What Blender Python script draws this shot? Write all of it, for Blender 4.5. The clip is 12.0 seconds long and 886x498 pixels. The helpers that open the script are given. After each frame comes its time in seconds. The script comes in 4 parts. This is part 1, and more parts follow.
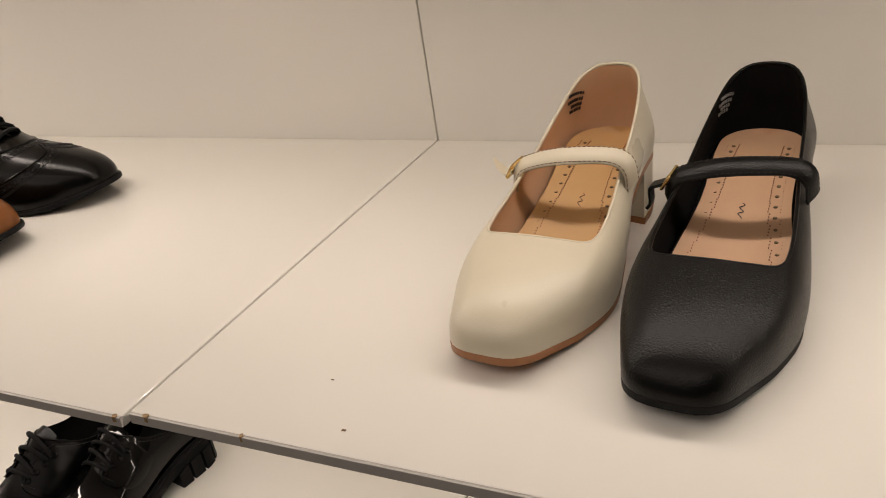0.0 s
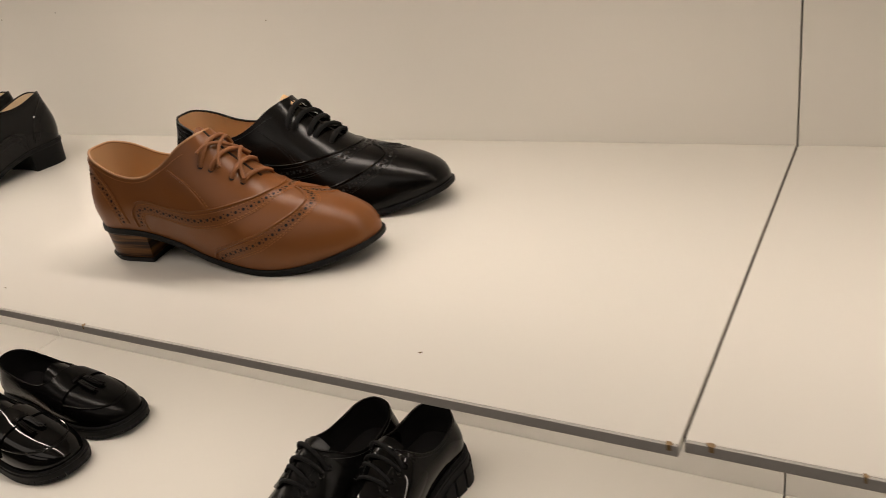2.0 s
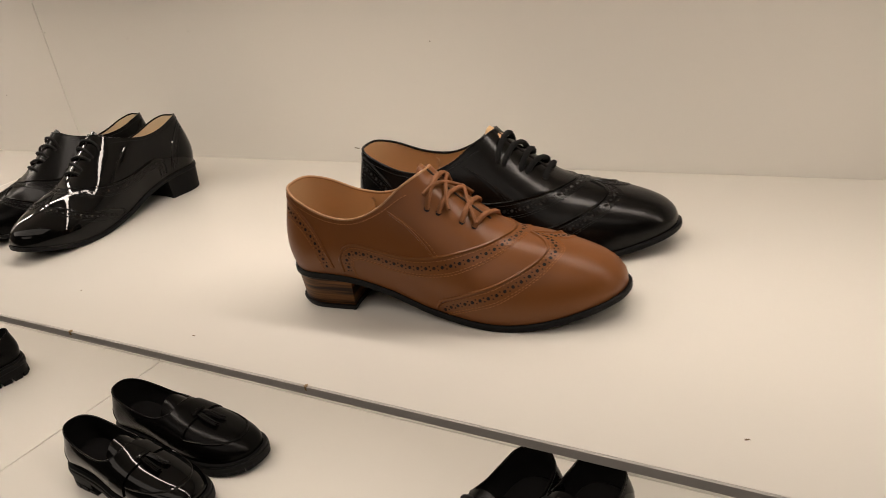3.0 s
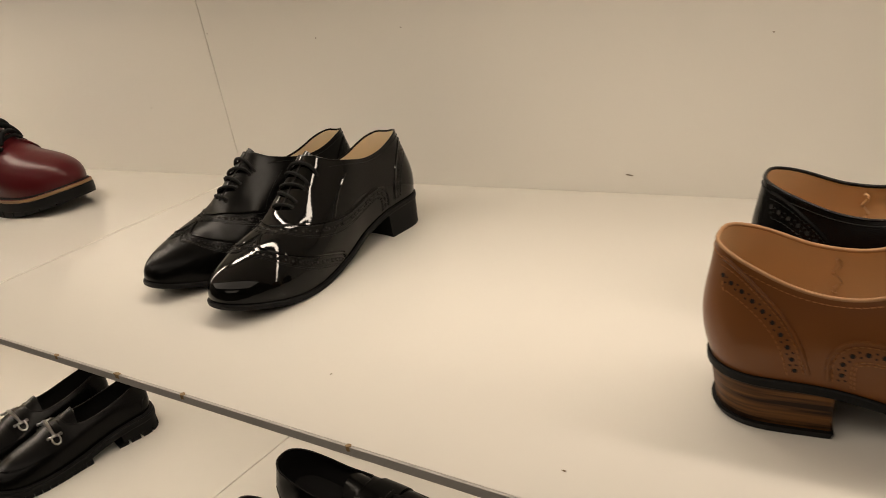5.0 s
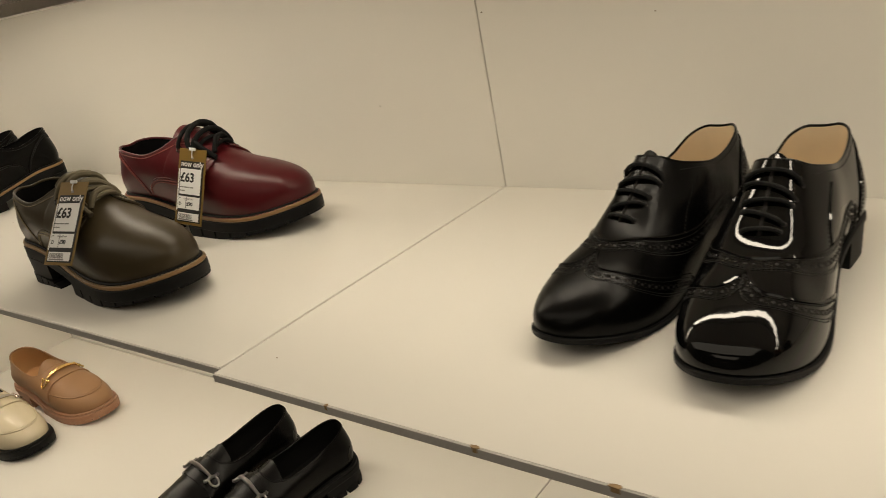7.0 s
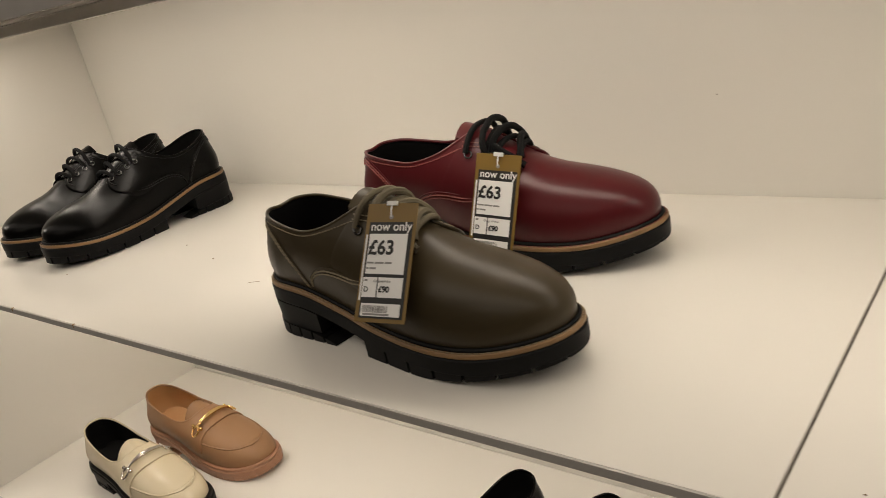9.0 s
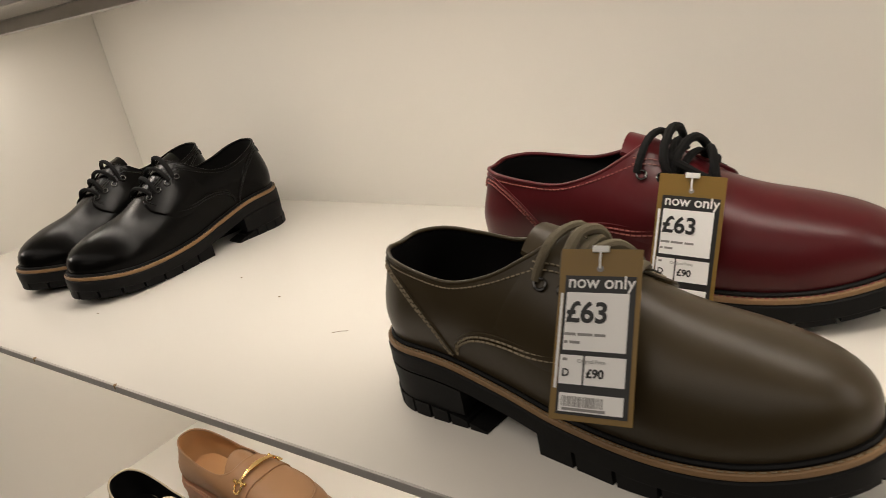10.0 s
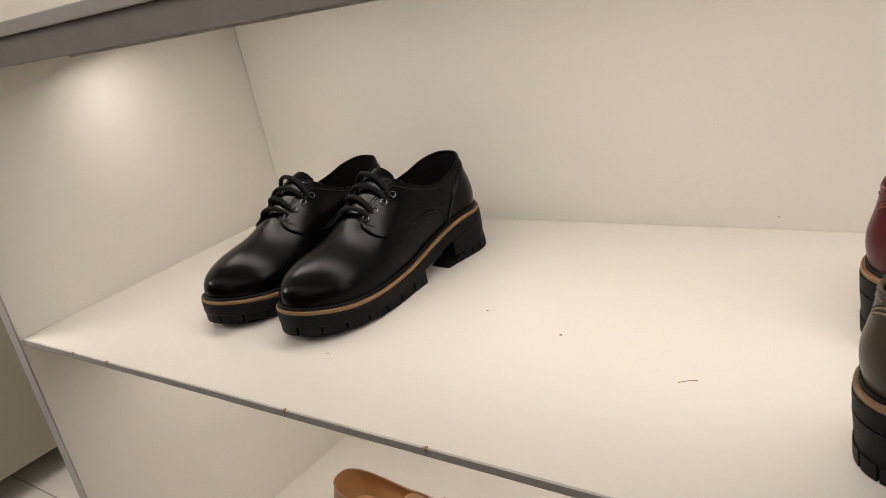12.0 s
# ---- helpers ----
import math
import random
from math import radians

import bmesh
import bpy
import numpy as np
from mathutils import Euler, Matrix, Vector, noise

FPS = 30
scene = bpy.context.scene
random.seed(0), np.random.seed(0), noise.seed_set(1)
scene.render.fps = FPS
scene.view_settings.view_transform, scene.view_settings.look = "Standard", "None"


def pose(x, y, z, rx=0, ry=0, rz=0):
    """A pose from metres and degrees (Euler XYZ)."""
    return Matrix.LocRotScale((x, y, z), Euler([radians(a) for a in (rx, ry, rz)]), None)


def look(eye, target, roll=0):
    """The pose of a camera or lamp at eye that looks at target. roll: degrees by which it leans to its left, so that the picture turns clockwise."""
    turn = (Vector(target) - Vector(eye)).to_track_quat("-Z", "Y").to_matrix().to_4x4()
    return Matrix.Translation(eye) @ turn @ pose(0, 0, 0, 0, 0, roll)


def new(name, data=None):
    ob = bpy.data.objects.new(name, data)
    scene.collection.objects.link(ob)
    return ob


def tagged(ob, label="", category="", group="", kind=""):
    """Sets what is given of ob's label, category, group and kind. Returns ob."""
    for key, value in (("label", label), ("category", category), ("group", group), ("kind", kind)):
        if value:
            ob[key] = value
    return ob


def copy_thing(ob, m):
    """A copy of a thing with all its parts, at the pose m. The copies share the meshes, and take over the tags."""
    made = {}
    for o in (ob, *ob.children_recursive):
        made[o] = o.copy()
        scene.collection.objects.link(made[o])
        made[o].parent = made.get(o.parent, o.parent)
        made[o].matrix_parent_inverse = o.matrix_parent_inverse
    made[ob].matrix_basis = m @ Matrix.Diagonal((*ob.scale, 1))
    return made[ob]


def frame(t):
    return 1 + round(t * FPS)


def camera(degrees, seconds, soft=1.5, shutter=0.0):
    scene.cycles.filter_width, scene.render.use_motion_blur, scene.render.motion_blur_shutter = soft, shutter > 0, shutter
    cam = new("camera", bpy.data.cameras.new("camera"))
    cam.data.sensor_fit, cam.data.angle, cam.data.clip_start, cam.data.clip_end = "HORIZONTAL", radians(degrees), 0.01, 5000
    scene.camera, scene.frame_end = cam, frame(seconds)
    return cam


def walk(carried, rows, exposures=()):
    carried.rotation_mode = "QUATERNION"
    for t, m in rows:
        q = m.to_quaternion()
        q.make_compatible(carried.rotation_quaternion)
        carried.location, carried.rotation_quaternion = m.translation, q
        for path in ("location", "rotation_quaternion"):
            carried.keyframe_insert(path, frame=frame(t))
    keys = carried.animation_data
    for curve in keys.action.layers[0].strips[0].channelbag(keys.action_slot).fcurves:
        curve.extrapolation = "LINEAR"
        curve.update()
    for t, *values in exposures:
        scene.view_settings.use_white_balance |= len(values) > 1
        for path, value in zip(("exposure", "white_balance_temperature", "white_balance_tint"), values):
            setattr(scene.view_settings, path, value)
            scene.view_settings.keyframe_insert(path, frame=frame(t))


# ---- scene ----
cam = camera(58.9, 12.0, soft=0.6, shutter=0.2)
PATH = [
    (0, (0.297, -0.583, 1.222), (-0.54, 0.996, 0.326), -9.1),
    (0.5, (0.275, -0.601, 1.223), (-0.607, 0.967, 0.348), -9.3),
    (1, (0.225, -0.626, 1.219), (-0.688, 0.935, 0.365), -9.3),
    (1.5, (0.16, -0.641, 1.223), (-0.793, 0.899, 0.376), -9.7),
    (2, (0.071, -0.649, 1.232), (-0.916, 0.875, 0.394), -9.8),
    (2.5, (-0.019, -0.652, 1.245), (-1.039, 0.856, 0.419), -10.0),
    (3, (-0.085, -0.663, 1.255), (-1.133, 0.838, 0.449), -10.0),
    (5, (-0.371, -0.61, 1.236), (-1.532, 0.842, 0.499), -10.5),
    (5.5, (-0.448, -0.601, 1.239), (-1.631, 0.835, 0.507), -10.9),
    (6, (-0.523, -0.607, 1.234), (-1.725, 0.825, 0.523), -10.9),
    (6.5, (-0.605, -0.616, 1.227), (-1.823, 0.806, 0.523), -11.1),
    (7, (-0.705, -0.637, 1.239), (-1.924, 0.782, 0.531), -11.5),
    (9, (-1.057, -0.646, 1.248), (-2.311, 0.745, 0.547), -12.5),
    (9.5, (-1.153, -0.614, 1.247), (-2.405, 0.782, 0.553), -12.4),
    (10, (-1.23, -0.595, 1.241), (-2.48, 0.807, 0.553), -12.3),
    (10.5, (-1.301, -0.602, 1.251), (-2.541, 0.808, 0.563), -12.3),
    (11, (-1.366, -0.626, 1.269), (-2.603, 0.788, 0.584), -12.4),
    (11.5, (-1.427, -0.639, 1.263), (-2.678, 0.774, 0.6), -12.2),
    (12, (-1.475, -0.666, 1.274), (-2.693, 0.767, 0.594), -12.1),
]
walk(cam, [(t, look(eye, target, roll)) for t, eye, target, roll in PATH],
     [(0, -0.03, 6400, 12), (0.7, 0.06, 6400, 11), (1.1, 0.05, 6350, 11), (1.5, 0.02, 6400, 11), (2.5, -0.06, 6450, 10), (3, -0.06, 6450, 11), (5, -0.15, 6900, 9), (5.5, -0.18, 6930, 9), (6, -0.21, 6950, 8), (6.5, -0.18, 6950, 6), (7, -0.16, 6900, 3), (9, -0.06, 6450, 7), (10, 0.05, 6300, 8), (10.5, 0.06, 6250, 8), (12, 0.0, 6120, 11)])

# ---------------------------------------------------------------- plan (metres)
SHELF = 1.0            # top of the shelf that the camera follows
LOWER = 0.635          # top of the shelf below it
UPPER = 1.264          # underside of the shelf above it
DEPTH = 0.378          # shelf depth, from the back panel at y = 0
PROUD = {-2: -0.003, -1: 0.004, 0: 0.0}  # how far each board stands out past that depth
BAY = 1.1515           # width of one shelf board
END = -2 * BAY         # inner face of the end panel
EAST = BAY
WARM = (1.0, 0.87, 0.75)

# ---------------------------------------------------------------- world and lights
world = bpy.data.worlds.new("world")
scene.world = world
world.use_nodes = True
world.node_tree.nodes["Background"].inputs[0].default_value = (1.0, 0.9, 0.78, 1)
world.node_tree.nodes["Background"].inputs[1].default_value = 0.03


def area_lamp(name, at, target, sx, sy, watts, colour=WARM):
    data = bpy.data.lights.new(name, "AREA")
    data.shape, data.size, data.size_y, data.energy, data.color = "RECTANGLE", sx, sy, watts, colour
    ob = new(name, data)
    ob.matrix_world = look(at, target)
    return ob


STRIP_Y = -0.205
STRIP_WATTS = {-2: 1.47, -1: 1.50, 0: 1.38}
STRIP_AIM = {-2: 0.05, -1: -0.01, 0: -0.08}  # how far each strip leans towards the back panel
for bay in range(-2, 1):
    cx, w = (bay + 0.5) * BAY, STRIP_WATTS[bay]
    long = BAY - 0.08
    for under, watts in ((UPPER - 0.012, w), (SHELF - 0.027, w * 0.95), (1.62, w)):
        area_lamp("shelf_light", (cx, STRIP_Y, under), (cx, STRIP_Y + STRIP_AIM[bay] + 0.001, under - 0.3), long, 0.012, watts)
area_lamp("shelf_light", (-2.51, -0.46, 1.22), (-2.51, -0.46, 0), 0.30, 0.012, 1.3)
for cx, cy in ((-2.2, -1.5), (0.2, -1.5), (-1.0, -3.2), (-4.0, -1.5)):
    area_lamp("ceiling_panel_light", (cx, cy, 2.68), (cx, cy, 0), 2.4, 1.2, 12)

# ---------------------------------------------------------------- materials


def material(name, colour, rough=0.5, metal=0.0, coat=0.0, coat_rough=0.03, spec=0.5):
    m = bpy.data.materials.new(name)
    m.use_nodes = True
    b = m.node_tree.nodes["Principled BSDF"]
    b.inputs["Base Color"].default_value = (*colour, 1)
    b.inputs["Roughness"].default_value = rough
    b.inputs["Metallic"].default_value = metal
    b.inputs["Coat Weight"].default_value = coat
    b.inputs["Coat Roughness"].default_value = coat_rough
    b.inputs["Specular IOR Level"].default_value = spec
    return m


def grain(m, scale, depth, kind="NOISE", tint=0.0, tint_scale=30.0, rough_var=0.0, distance=0.0004):
    """Relief at one scale, colour and gloss variation at another."""
    nt = m.node_tree
    b = nt.nodes["Principled BSDF"]
    co = nt.nodes.new("ShaderNodeTexCoord")
    if kind == "VORONOI":
        tx = nt.nodes.new("ShaderNodeTexVoronoi")
        tx.feature = "DISTANCE_TO_EDGE"
        out = tx.outputs["Distance"]
    else:
        tx = nt.nodes.new("ShaderNodeTexNoise")
        tx.inputs["Detail"].default_value = 4
        out = tx.outputs["Fac"]
    tx.inputs["Scale"].default_value = scale
    nt.links.new(co.outputs["Object"], tx.inputs["Vector"])
    bump = nt.nodes.new("ShaderNodeBump")
    bump.inputs["Strength"].default_value = depth
    bump.inputs["Distance"].default_value = distance
    nt.links.new(out, bump.inputs["Height"])
    nt.links.new(bump.outputs["Normal"], b.inputs["Normal"])
    big = nt.nodes.new("ShaderNodeTexNoise")
    big.inputs["Scale"].default_value = tint_scale
    big.inputs["Detail"].default_value = 3
    nt.links.new(co.outputs["Object"], big.inputs["Vector"])
    if tint:
        ramp = nt.nodes.new("ShaderNodeMix")
        ramp.data_type = "RGBA"
        c = b.inputs["Base Color"].default_value
        ramp.inputs[6].default_value = (*[v * (1 - tint) for v in c[:3]], 1)
        ramp.inputs[7].default_value = (*[min(1, v * (1 + tint)) for v in c[:3]], 1)
        nt.links.new(big.outputs["Fac"], ramp.inputs[0])
        nt.links.new(ramp.outputs[2], b.inputs["Base Color"])
    if rough_var:
        mr = nt.nodes.new("ShaderNodeMapRange")
        r = b.inputs["Roughness"].default_value
        mr.inputs[1].default_value, mr.inputs[2].default_value = 0.0, 1.0
        mr.inputs[3].default_value, mr.inputs[4].default_value = r - rough_var, r + rough_var
        nt.links.new(big.outputs["Fac"], mr.inputs[0])
        nt.links.new(mr.outputs[0], b.inputs["Roughness"])
    return m


def leather(name, colour, rough=0.4, depth=0.25, scale=900, tint=0.1, spec=0.3):
    m = grain(material(name, colour, rough, spec=spec), scale, depth, "VORONOI", tint, 18, 0.05)
    nt = m.node_tree
    fine = [n for n in nt.nodes if n.bl_idname == "ShaderNodeBump"][0]
    wave = nt.nodes.new("ShaderNodeTexNoise")
    wave.inputs["Scale"].default_value = 34
    wave.inputs["Detail"].default_value = 2
    wide = nt.nodes.new("ShaderNodeBump")
    wide.inputs["Strength"].default_value = 0.22
    wide.inputs["Distance"].default_value = 0.0022
    co = nt.nodes.new("ShaderNodeTexCoord")
    nt.links.new(co.outputs["Object"], wave.inputs["Vector"])
    nt.links.new(wave.outputs["Fac"], wide.inputs["Height"])
    nt.links.new(wide.outputs["Normal"], fine.inputs["Normal"])
    return m


LAMINATE = grain(material("white_laminate", (0.80, 0.77, 0.71), 0.085, spec=0.5), 900, 0.006, tint=0.02, tint_scale=2.5)
PANEL = grain(material("white_panel", (0.80, 0.77, 0.71), 0.34), 900, 0.04, tint=0.02, tint_scale=2.5)
EDGE = grain(material("grey_edge_band", (0.45, 0.43, 0.40), 0.4), 200, 0.1, tint=0.12, tint_scale=40)
LIP = material("white_lip", (0.78, 0.76, 0.72), 0.3)
GAP = material("dark_joint", (0.09, 0.075, 0.06), 0.9)
CHIP = grain(material("chipped_board", (0.16, 0.11, 0.06), 0.9), 500, 0.4, tint=0.3, tint_scale=300)
CHIPPED = grain(material("bare_chipboard", (0.30, 0.20, 0.10), 0.85), 900, 0.4, tint=0.35, tint_scale=500)
OLIVE_PAINT = grain(material("olive_grey_paint", (0.32, 0.30, 0.23), 0.6), 200, 0.1, tint=0.05, tint_scale=5)
FLOOR = grain(material("floor_vinyl", (0.14, 0.115, 0.09), 0.4), 30, 0.1, tint=0.15, tint_scale=6)
PLASTER = grain(material("store_plaster", (0.26, 0.24, 0.21), 0.8), 80, 0.1, tint=0.03, tint_scale=3)

CREAM = leather("cream_leather", (0.62, 0.56, 0.43), 0.29, 0.16, 900, 0.04, spec=0.45)
BLACK_GRAIN = leather("black_pebbled_leather", (0.0035, 0.0033, 0.003), 0.31, 0.5, 600, 0.1, spec=0.2)
BLACK = leather("black_smooth_leather", (0.0022, 0.0020, 0.0018), 0.24, 0.10, 900, spec=0.26)
BLACK_SOFT = leather("black_matt_leather", (0.0020, 0.0019, 0.0018), 0.24, 0.16, 800, spec=0.12)
PATENT = grain(material("black_patent_leather", (0.002, 0.002, 0.002), 0.04, spec=0.28), 48, 0.2, tint=0.0, distance=0.0006)
TAN = leather("tan_brown_leather", (0.19, 0.068, 0.018), 0.36, 0.14, 900, 0.14)
OXBLOOD = leather("oxblood_leather", (0.075, 0.0075, 0.010), 0.33, 0.06, 800, 0.16)
OLIVE = leather("olive_leather", (0.046, 0.034, 0.017), 0.36, 0.08, 800, 0.16)
NUDE = leather("tan_nude_leather", (0.33, 0.185, 0.095), 0.45, 0.12, 900, 0.06)
CREAM_SHINE = leather("cream_glossy_leather", (0.60, 0.52, 0.37), 0.22, 0.1, 900, 0.05)
LINING_TAN = grain(material("tan_lining", (0.50, 0.275, 0.115), 0.55), 800, 0.15, "VORONOI", 0.08, 25)
LINING_PINK = grain(material("pink_beige_lining", (0.56, 0.345, 0.205), 0.55), 800, 0.15, "VORONOI", 0.06, 25)
LINING_PEACH = grain(material("peach_tan_lining", (0.60, 0.385, 0.205), 0.5), 700, 0.2, "VORONOI", 0.08, 30)
LINING_CREAM = grain(material("cream_lining", (0.70, 0.57, 0.39), 0.6), 700, 0.2, "VORONOI", 0.08, 30)
LINING_BLACK = grain(material("black_lining", (0.005, 0.0045, 0.0045), 0.8, spec=0.15), 700, 0.2, "VORONOI", 0.1, 30)
RUBBER = grain(material("black_rubber", (0.006, 0.006, 0.006), 0.55, spec=0.15), 500, 0.2, tint=0.15, tint_scale=50)
SOLE_TAN = grain(material("tan_leather_sole", (0.20, 0.075, 0.028), 0.4), 300, 0.15, tint=0.15, tint_scale=60)
SOLE_AMBER = grain(material("amber_leather_sole", (0.34, 0.135, 0.040), 0.35), 300, 0.15, tint=0.15, tint_scale=60)
LINING_HONEY = grain(material("honey_insole", (0.56, 0.345, 0.145), 0.5), 800, 0.15, "VORONOI", 0.08, 25)
SOLE_NUDE = grain(material("pinkish_tan_rubber", (0.40, 0.205, 0.12), 0.5), 300, 0.15, tint=0.06, tint_scale=40)
WELT = grain(material("tan_welt", (0.25, 0.145, 0.062), 0.5), 400, 0.3, tint=0.18, tint_scale=60)
LACE_BLACK = grain(material("black_lace", (0.006, 0.006, 0.006), 0.85, spec=0.2), 1800, 0.6, tint=0.1)
LACE_TAN = grain(material("brown_lace", (0.22, 0.080, 0.022), 0.7), 1800, 0.6, tint=0.15)
LACE_OLIVE = grain(material("olive_lace", (0.115, 0.095, 0.058), 0.85), 1800, 0.8, tint=0.2)
GOLD = material("polished_gold", (0.82, 0.58, 0.24), 0.22, 1.0)
SILVER = material("polished_silver", (0.62, 0.58, 0.54), 0.2, 1.0)
GUNMETAL = material("gunmetal", (0.25, 0.24, 0.23), 0.28, 1.0)
DARK_METAL = material("dark_eyelet_metal", (0.09, 0.088, 0.085), 0.25, 1.0)
HOLE = material("punched_hole", (0.006, 0.004, 0.003), 0.9)
THREAD_TAN = material("tan_thread", (0.36, 0.17, 0.06), 0.7)
THREAD_DARK = material("dark_thread", (0.10, 0.035, 0.010), 0.8)
THREAD_RUST = material("rust_thread", (0.34, 0.135, 0.036), 0.7)
THREAD_BLACK = material("black_thread", (0.010, 0.010, 0.009), 0.6, spec=0.25)
RIM_TAN = material("tan_cut_edge", (0.40, 0.21, 0.095), 0.6)
THREAD_RED = material("red_thread", (0.22, 0.055, 0.045), 0.7)
THREAD_OLIVE = material("olive_thread", (0.27, 0.22, 0.14), 0.7)
THREAD_CREAM = material("cream_thread", (0.45, 0.38, 0.26), 0.7)
INK = material("black_ink", (0.012, 0.012, 0.012), 0.5)
PRINT_GREY = material("grey_print", (0.28, 0.27, 0.26), 0.6)
CARD = grain(material("mustard_card", (0.21, 0.125, 0.022), 0.45), 300, 0.1, tint=0.06, tint_scale=30)
PAPER = material("white_paper", (0.88, 0.87, 0.85), 0.4)
PLASTIC = material("white_plastic", (0.75, 0.75, 0.73), 0.35)


def stacked_wood():
    m = material("stacked_leather_heel", (0.2, 0.1, 0.04), 0.45, spec=0.2)
    nt = m.node_tree
    b = nt.nodes["Principled BSDF"]
    co = nt.nodes.new("ShaderNodeTexCoord")
    mp = nt.nodes.new("ShaderNodeMapping")
    mp.inputs["Scale"].default_value = (12, 12, 260)
    nz = nt.nodes.new("ShaderNodeTexNoise")
    nz.inputs["Scale"].default_value = 1.0
    nz.inputs["Detail"].default_value = 3
    rp = nt.nodes.new("ShaderNodeValToRGB")
    rp.color_ramp.elements[0].position, rp.color_ramp.elements[0].color = 0.42, (0.018, 0.008, 0.003, 1)
    rp.color_ramp.elements[1].position, rp.color_ramp.elements[1].color = 0.62, (0.17, 0.070, 0.018, 1)
    nt.links.new(co.outputs["Object"], mp.inputs["Vector"])
    nt.links.new(mp.outputs[0], nz.inputs["Vector"])
    nt.links.new(nz.outputs["Fac"], rp.inputs[0])
    nt.links.new(rp.outputs[0], b.inputs["Base Color"])
    return m


STACKED = stacked_wood()

# ---------------------------------------------------------------- mesh helpers


class Mesh:
    """Vertices and faces that become one mesh object."""

    def __init__(self):
        self.v, self.f = [], []

    def add(self, verts, faces):
        n = len(self.v)
        self.v += [tuple(p) for p in verts]
        self.f += [tuple(i + n for i in q) for q in faces]
        return self

    def box(self, x0, x1, y0, y1, z0, z1):
        c = [(x, y, z) for x in (x0, x1) for y in (y0, y1) for z in (z0, z1)]
        return self.add(c, [(0, 1, 3, 2), (4, 6, 7, 5), (0, 4, 5, 1), (2, 3, 7, 6), (0, 2, 6, 4), (1, 5, 7, 3)])

    def grid(self, rows, closed=False):
        """Quads between rows of points; closed: each row is a loop."""
        w = len(rows[0])
        q = [(a * w + b, a * w + (b + 1) % w, (a + 1) * w + (b + 1) % w, (a + 1) * w + b)
             for a in range(len(rows) - 1) for b in range(w if closed else w - 1)]
        return self.add([p for r in rows for p in r], q)

    def tube(self, pts, r, sides=6, flat=1.0, up=None, radii=None):
        """A round or flattened cord along points, with closed ends."""
        pts = [Vector(p) for p in pts]
        rows = []
        ref = Vector(up) if up else Vector((0, 0, 1))
        for i, p in enumerate(pts):
            d = (pts[min(i + 1, len(pts) - 1)] - pts[max(i - 1, 0)])
            d = d.normalized() if d.length > 1e-9 else Vector((1, 0, 0))
            u = ref - d * ref.dot(d)
            u = u.normalized() if u.length > 1e-5 else d.orthogonal().normalized()
            w = d.cross(u)
            k = radii[i] if radii else r
            rows.append([p + (w * math.cos(a) + u * math.sin(a) * flat) * k for a in [math.tau * j / sides for j in range(sides)]])
        n = len(self.v)
        self.grid(rows, closed=True)
        self.f.append(tuple(range(n, n + sides))[::-1])
        self.f.append(tuple(range(n + sides * (len(rows) - 1), n + sides * len(rows))))
        return self

    def disc(self, p, nrm, r, h=0.0004, sides=7):
        p, nrm = Vector(p), Vector(nrm).normalized()
        u = nrm.orthogonal().normalized()
        w = nrm.cross(u)
        ring = [u * math.cos(math.tau * j / sides) * r + w * math.sin(math.tau * j / sides) * r for j in range(sides)]
        n = len(self.v)
        self.grid([[p + q - nrm * h for q in ring], [p + q + nrm * h for q in ring]], closed=True)
        self.f.append(tuple(range(n + sides, n + 2 * sides)))
        return self


def part(name, mesh, mat, parent=None, label="", smooth=True, angle=40, kind="", bevel=0.0):
    me = bpy.data.meshes.new(name)
    me.from_pydata(mesh.v, [], mesh.f)
    bm = bmesh.new()
    bm.from_mesh(me)
    bmesh.ops.remove_doubles(bm, verts=bm.verts, dist=1e-6)
    if bevel:
        bmesh.ops.bevel(bm, geom=[e for e in bm.edges if len(e.link_faces) == 2 and e.calc_face_angle(0) > 0.6],
                        offset=bevel, segments=2, affect="EDGES", profile=0.6)
    bmesh.ops.recalc_face_normals(bm, faces=bm.faces)
    bm.to_mesh(me)
    bm.free()
    me.materials.append(mat)
    if smooth and not bevel:
        me.polygons.foreach_set("use_smooth", [True] * len(me.polygons))
        me.set_sharp_from_angle(angle=radians(angle))
    ob = new(name, me)
    if parent:
        ob.parent = parent
    return tagged(ob, label=label, kind=kind)


def smooth_keys(keys, x):
    """A smooth curve through (position, value) keys; values are numbers or tuples."""
    if x <= keys[0][0]:
        return np.array(keys[0][1], float)
    if x >= keys[-1][0]:
        return np.array(keys[-1][1], float)
    i = max(j for j in range(len(keys) - 1) if keys[j][0] <= x)
    k = [keys[max(i - 1, 0)], keys[i], keys[i + 1], keys[min(i + 2, len(keys) - 1)]]
    p = [np.array(q[1], float) for q in k]
    t0, t1, t2, t3 = [q[0] for q in k]
    h = t2 - t1
    m1 = (p[2] - p[0]) / (t2 - t0) * h
    m2 = (p[3] - p[1]) / (t3 - t1) * h
    t = (x - t1) / h
    return (2 * t**3 - 3 * t * t + 1) * p[1] + (t**3 - 2 * t * t + t) * m1 + (-2 * t**3 + 3 * t * t) * p[2] + (t**3 - t * t) * m2


def smooth_line(pts, n):
    """n + 1 points along a smooth curve through the given points."""
    keys = [(i, tuple(p)) for i, p in enumerate(pts)]
    return [smooth_keys(keys, (len(pts) - 1) * i / n) for i in range(n + 1)]


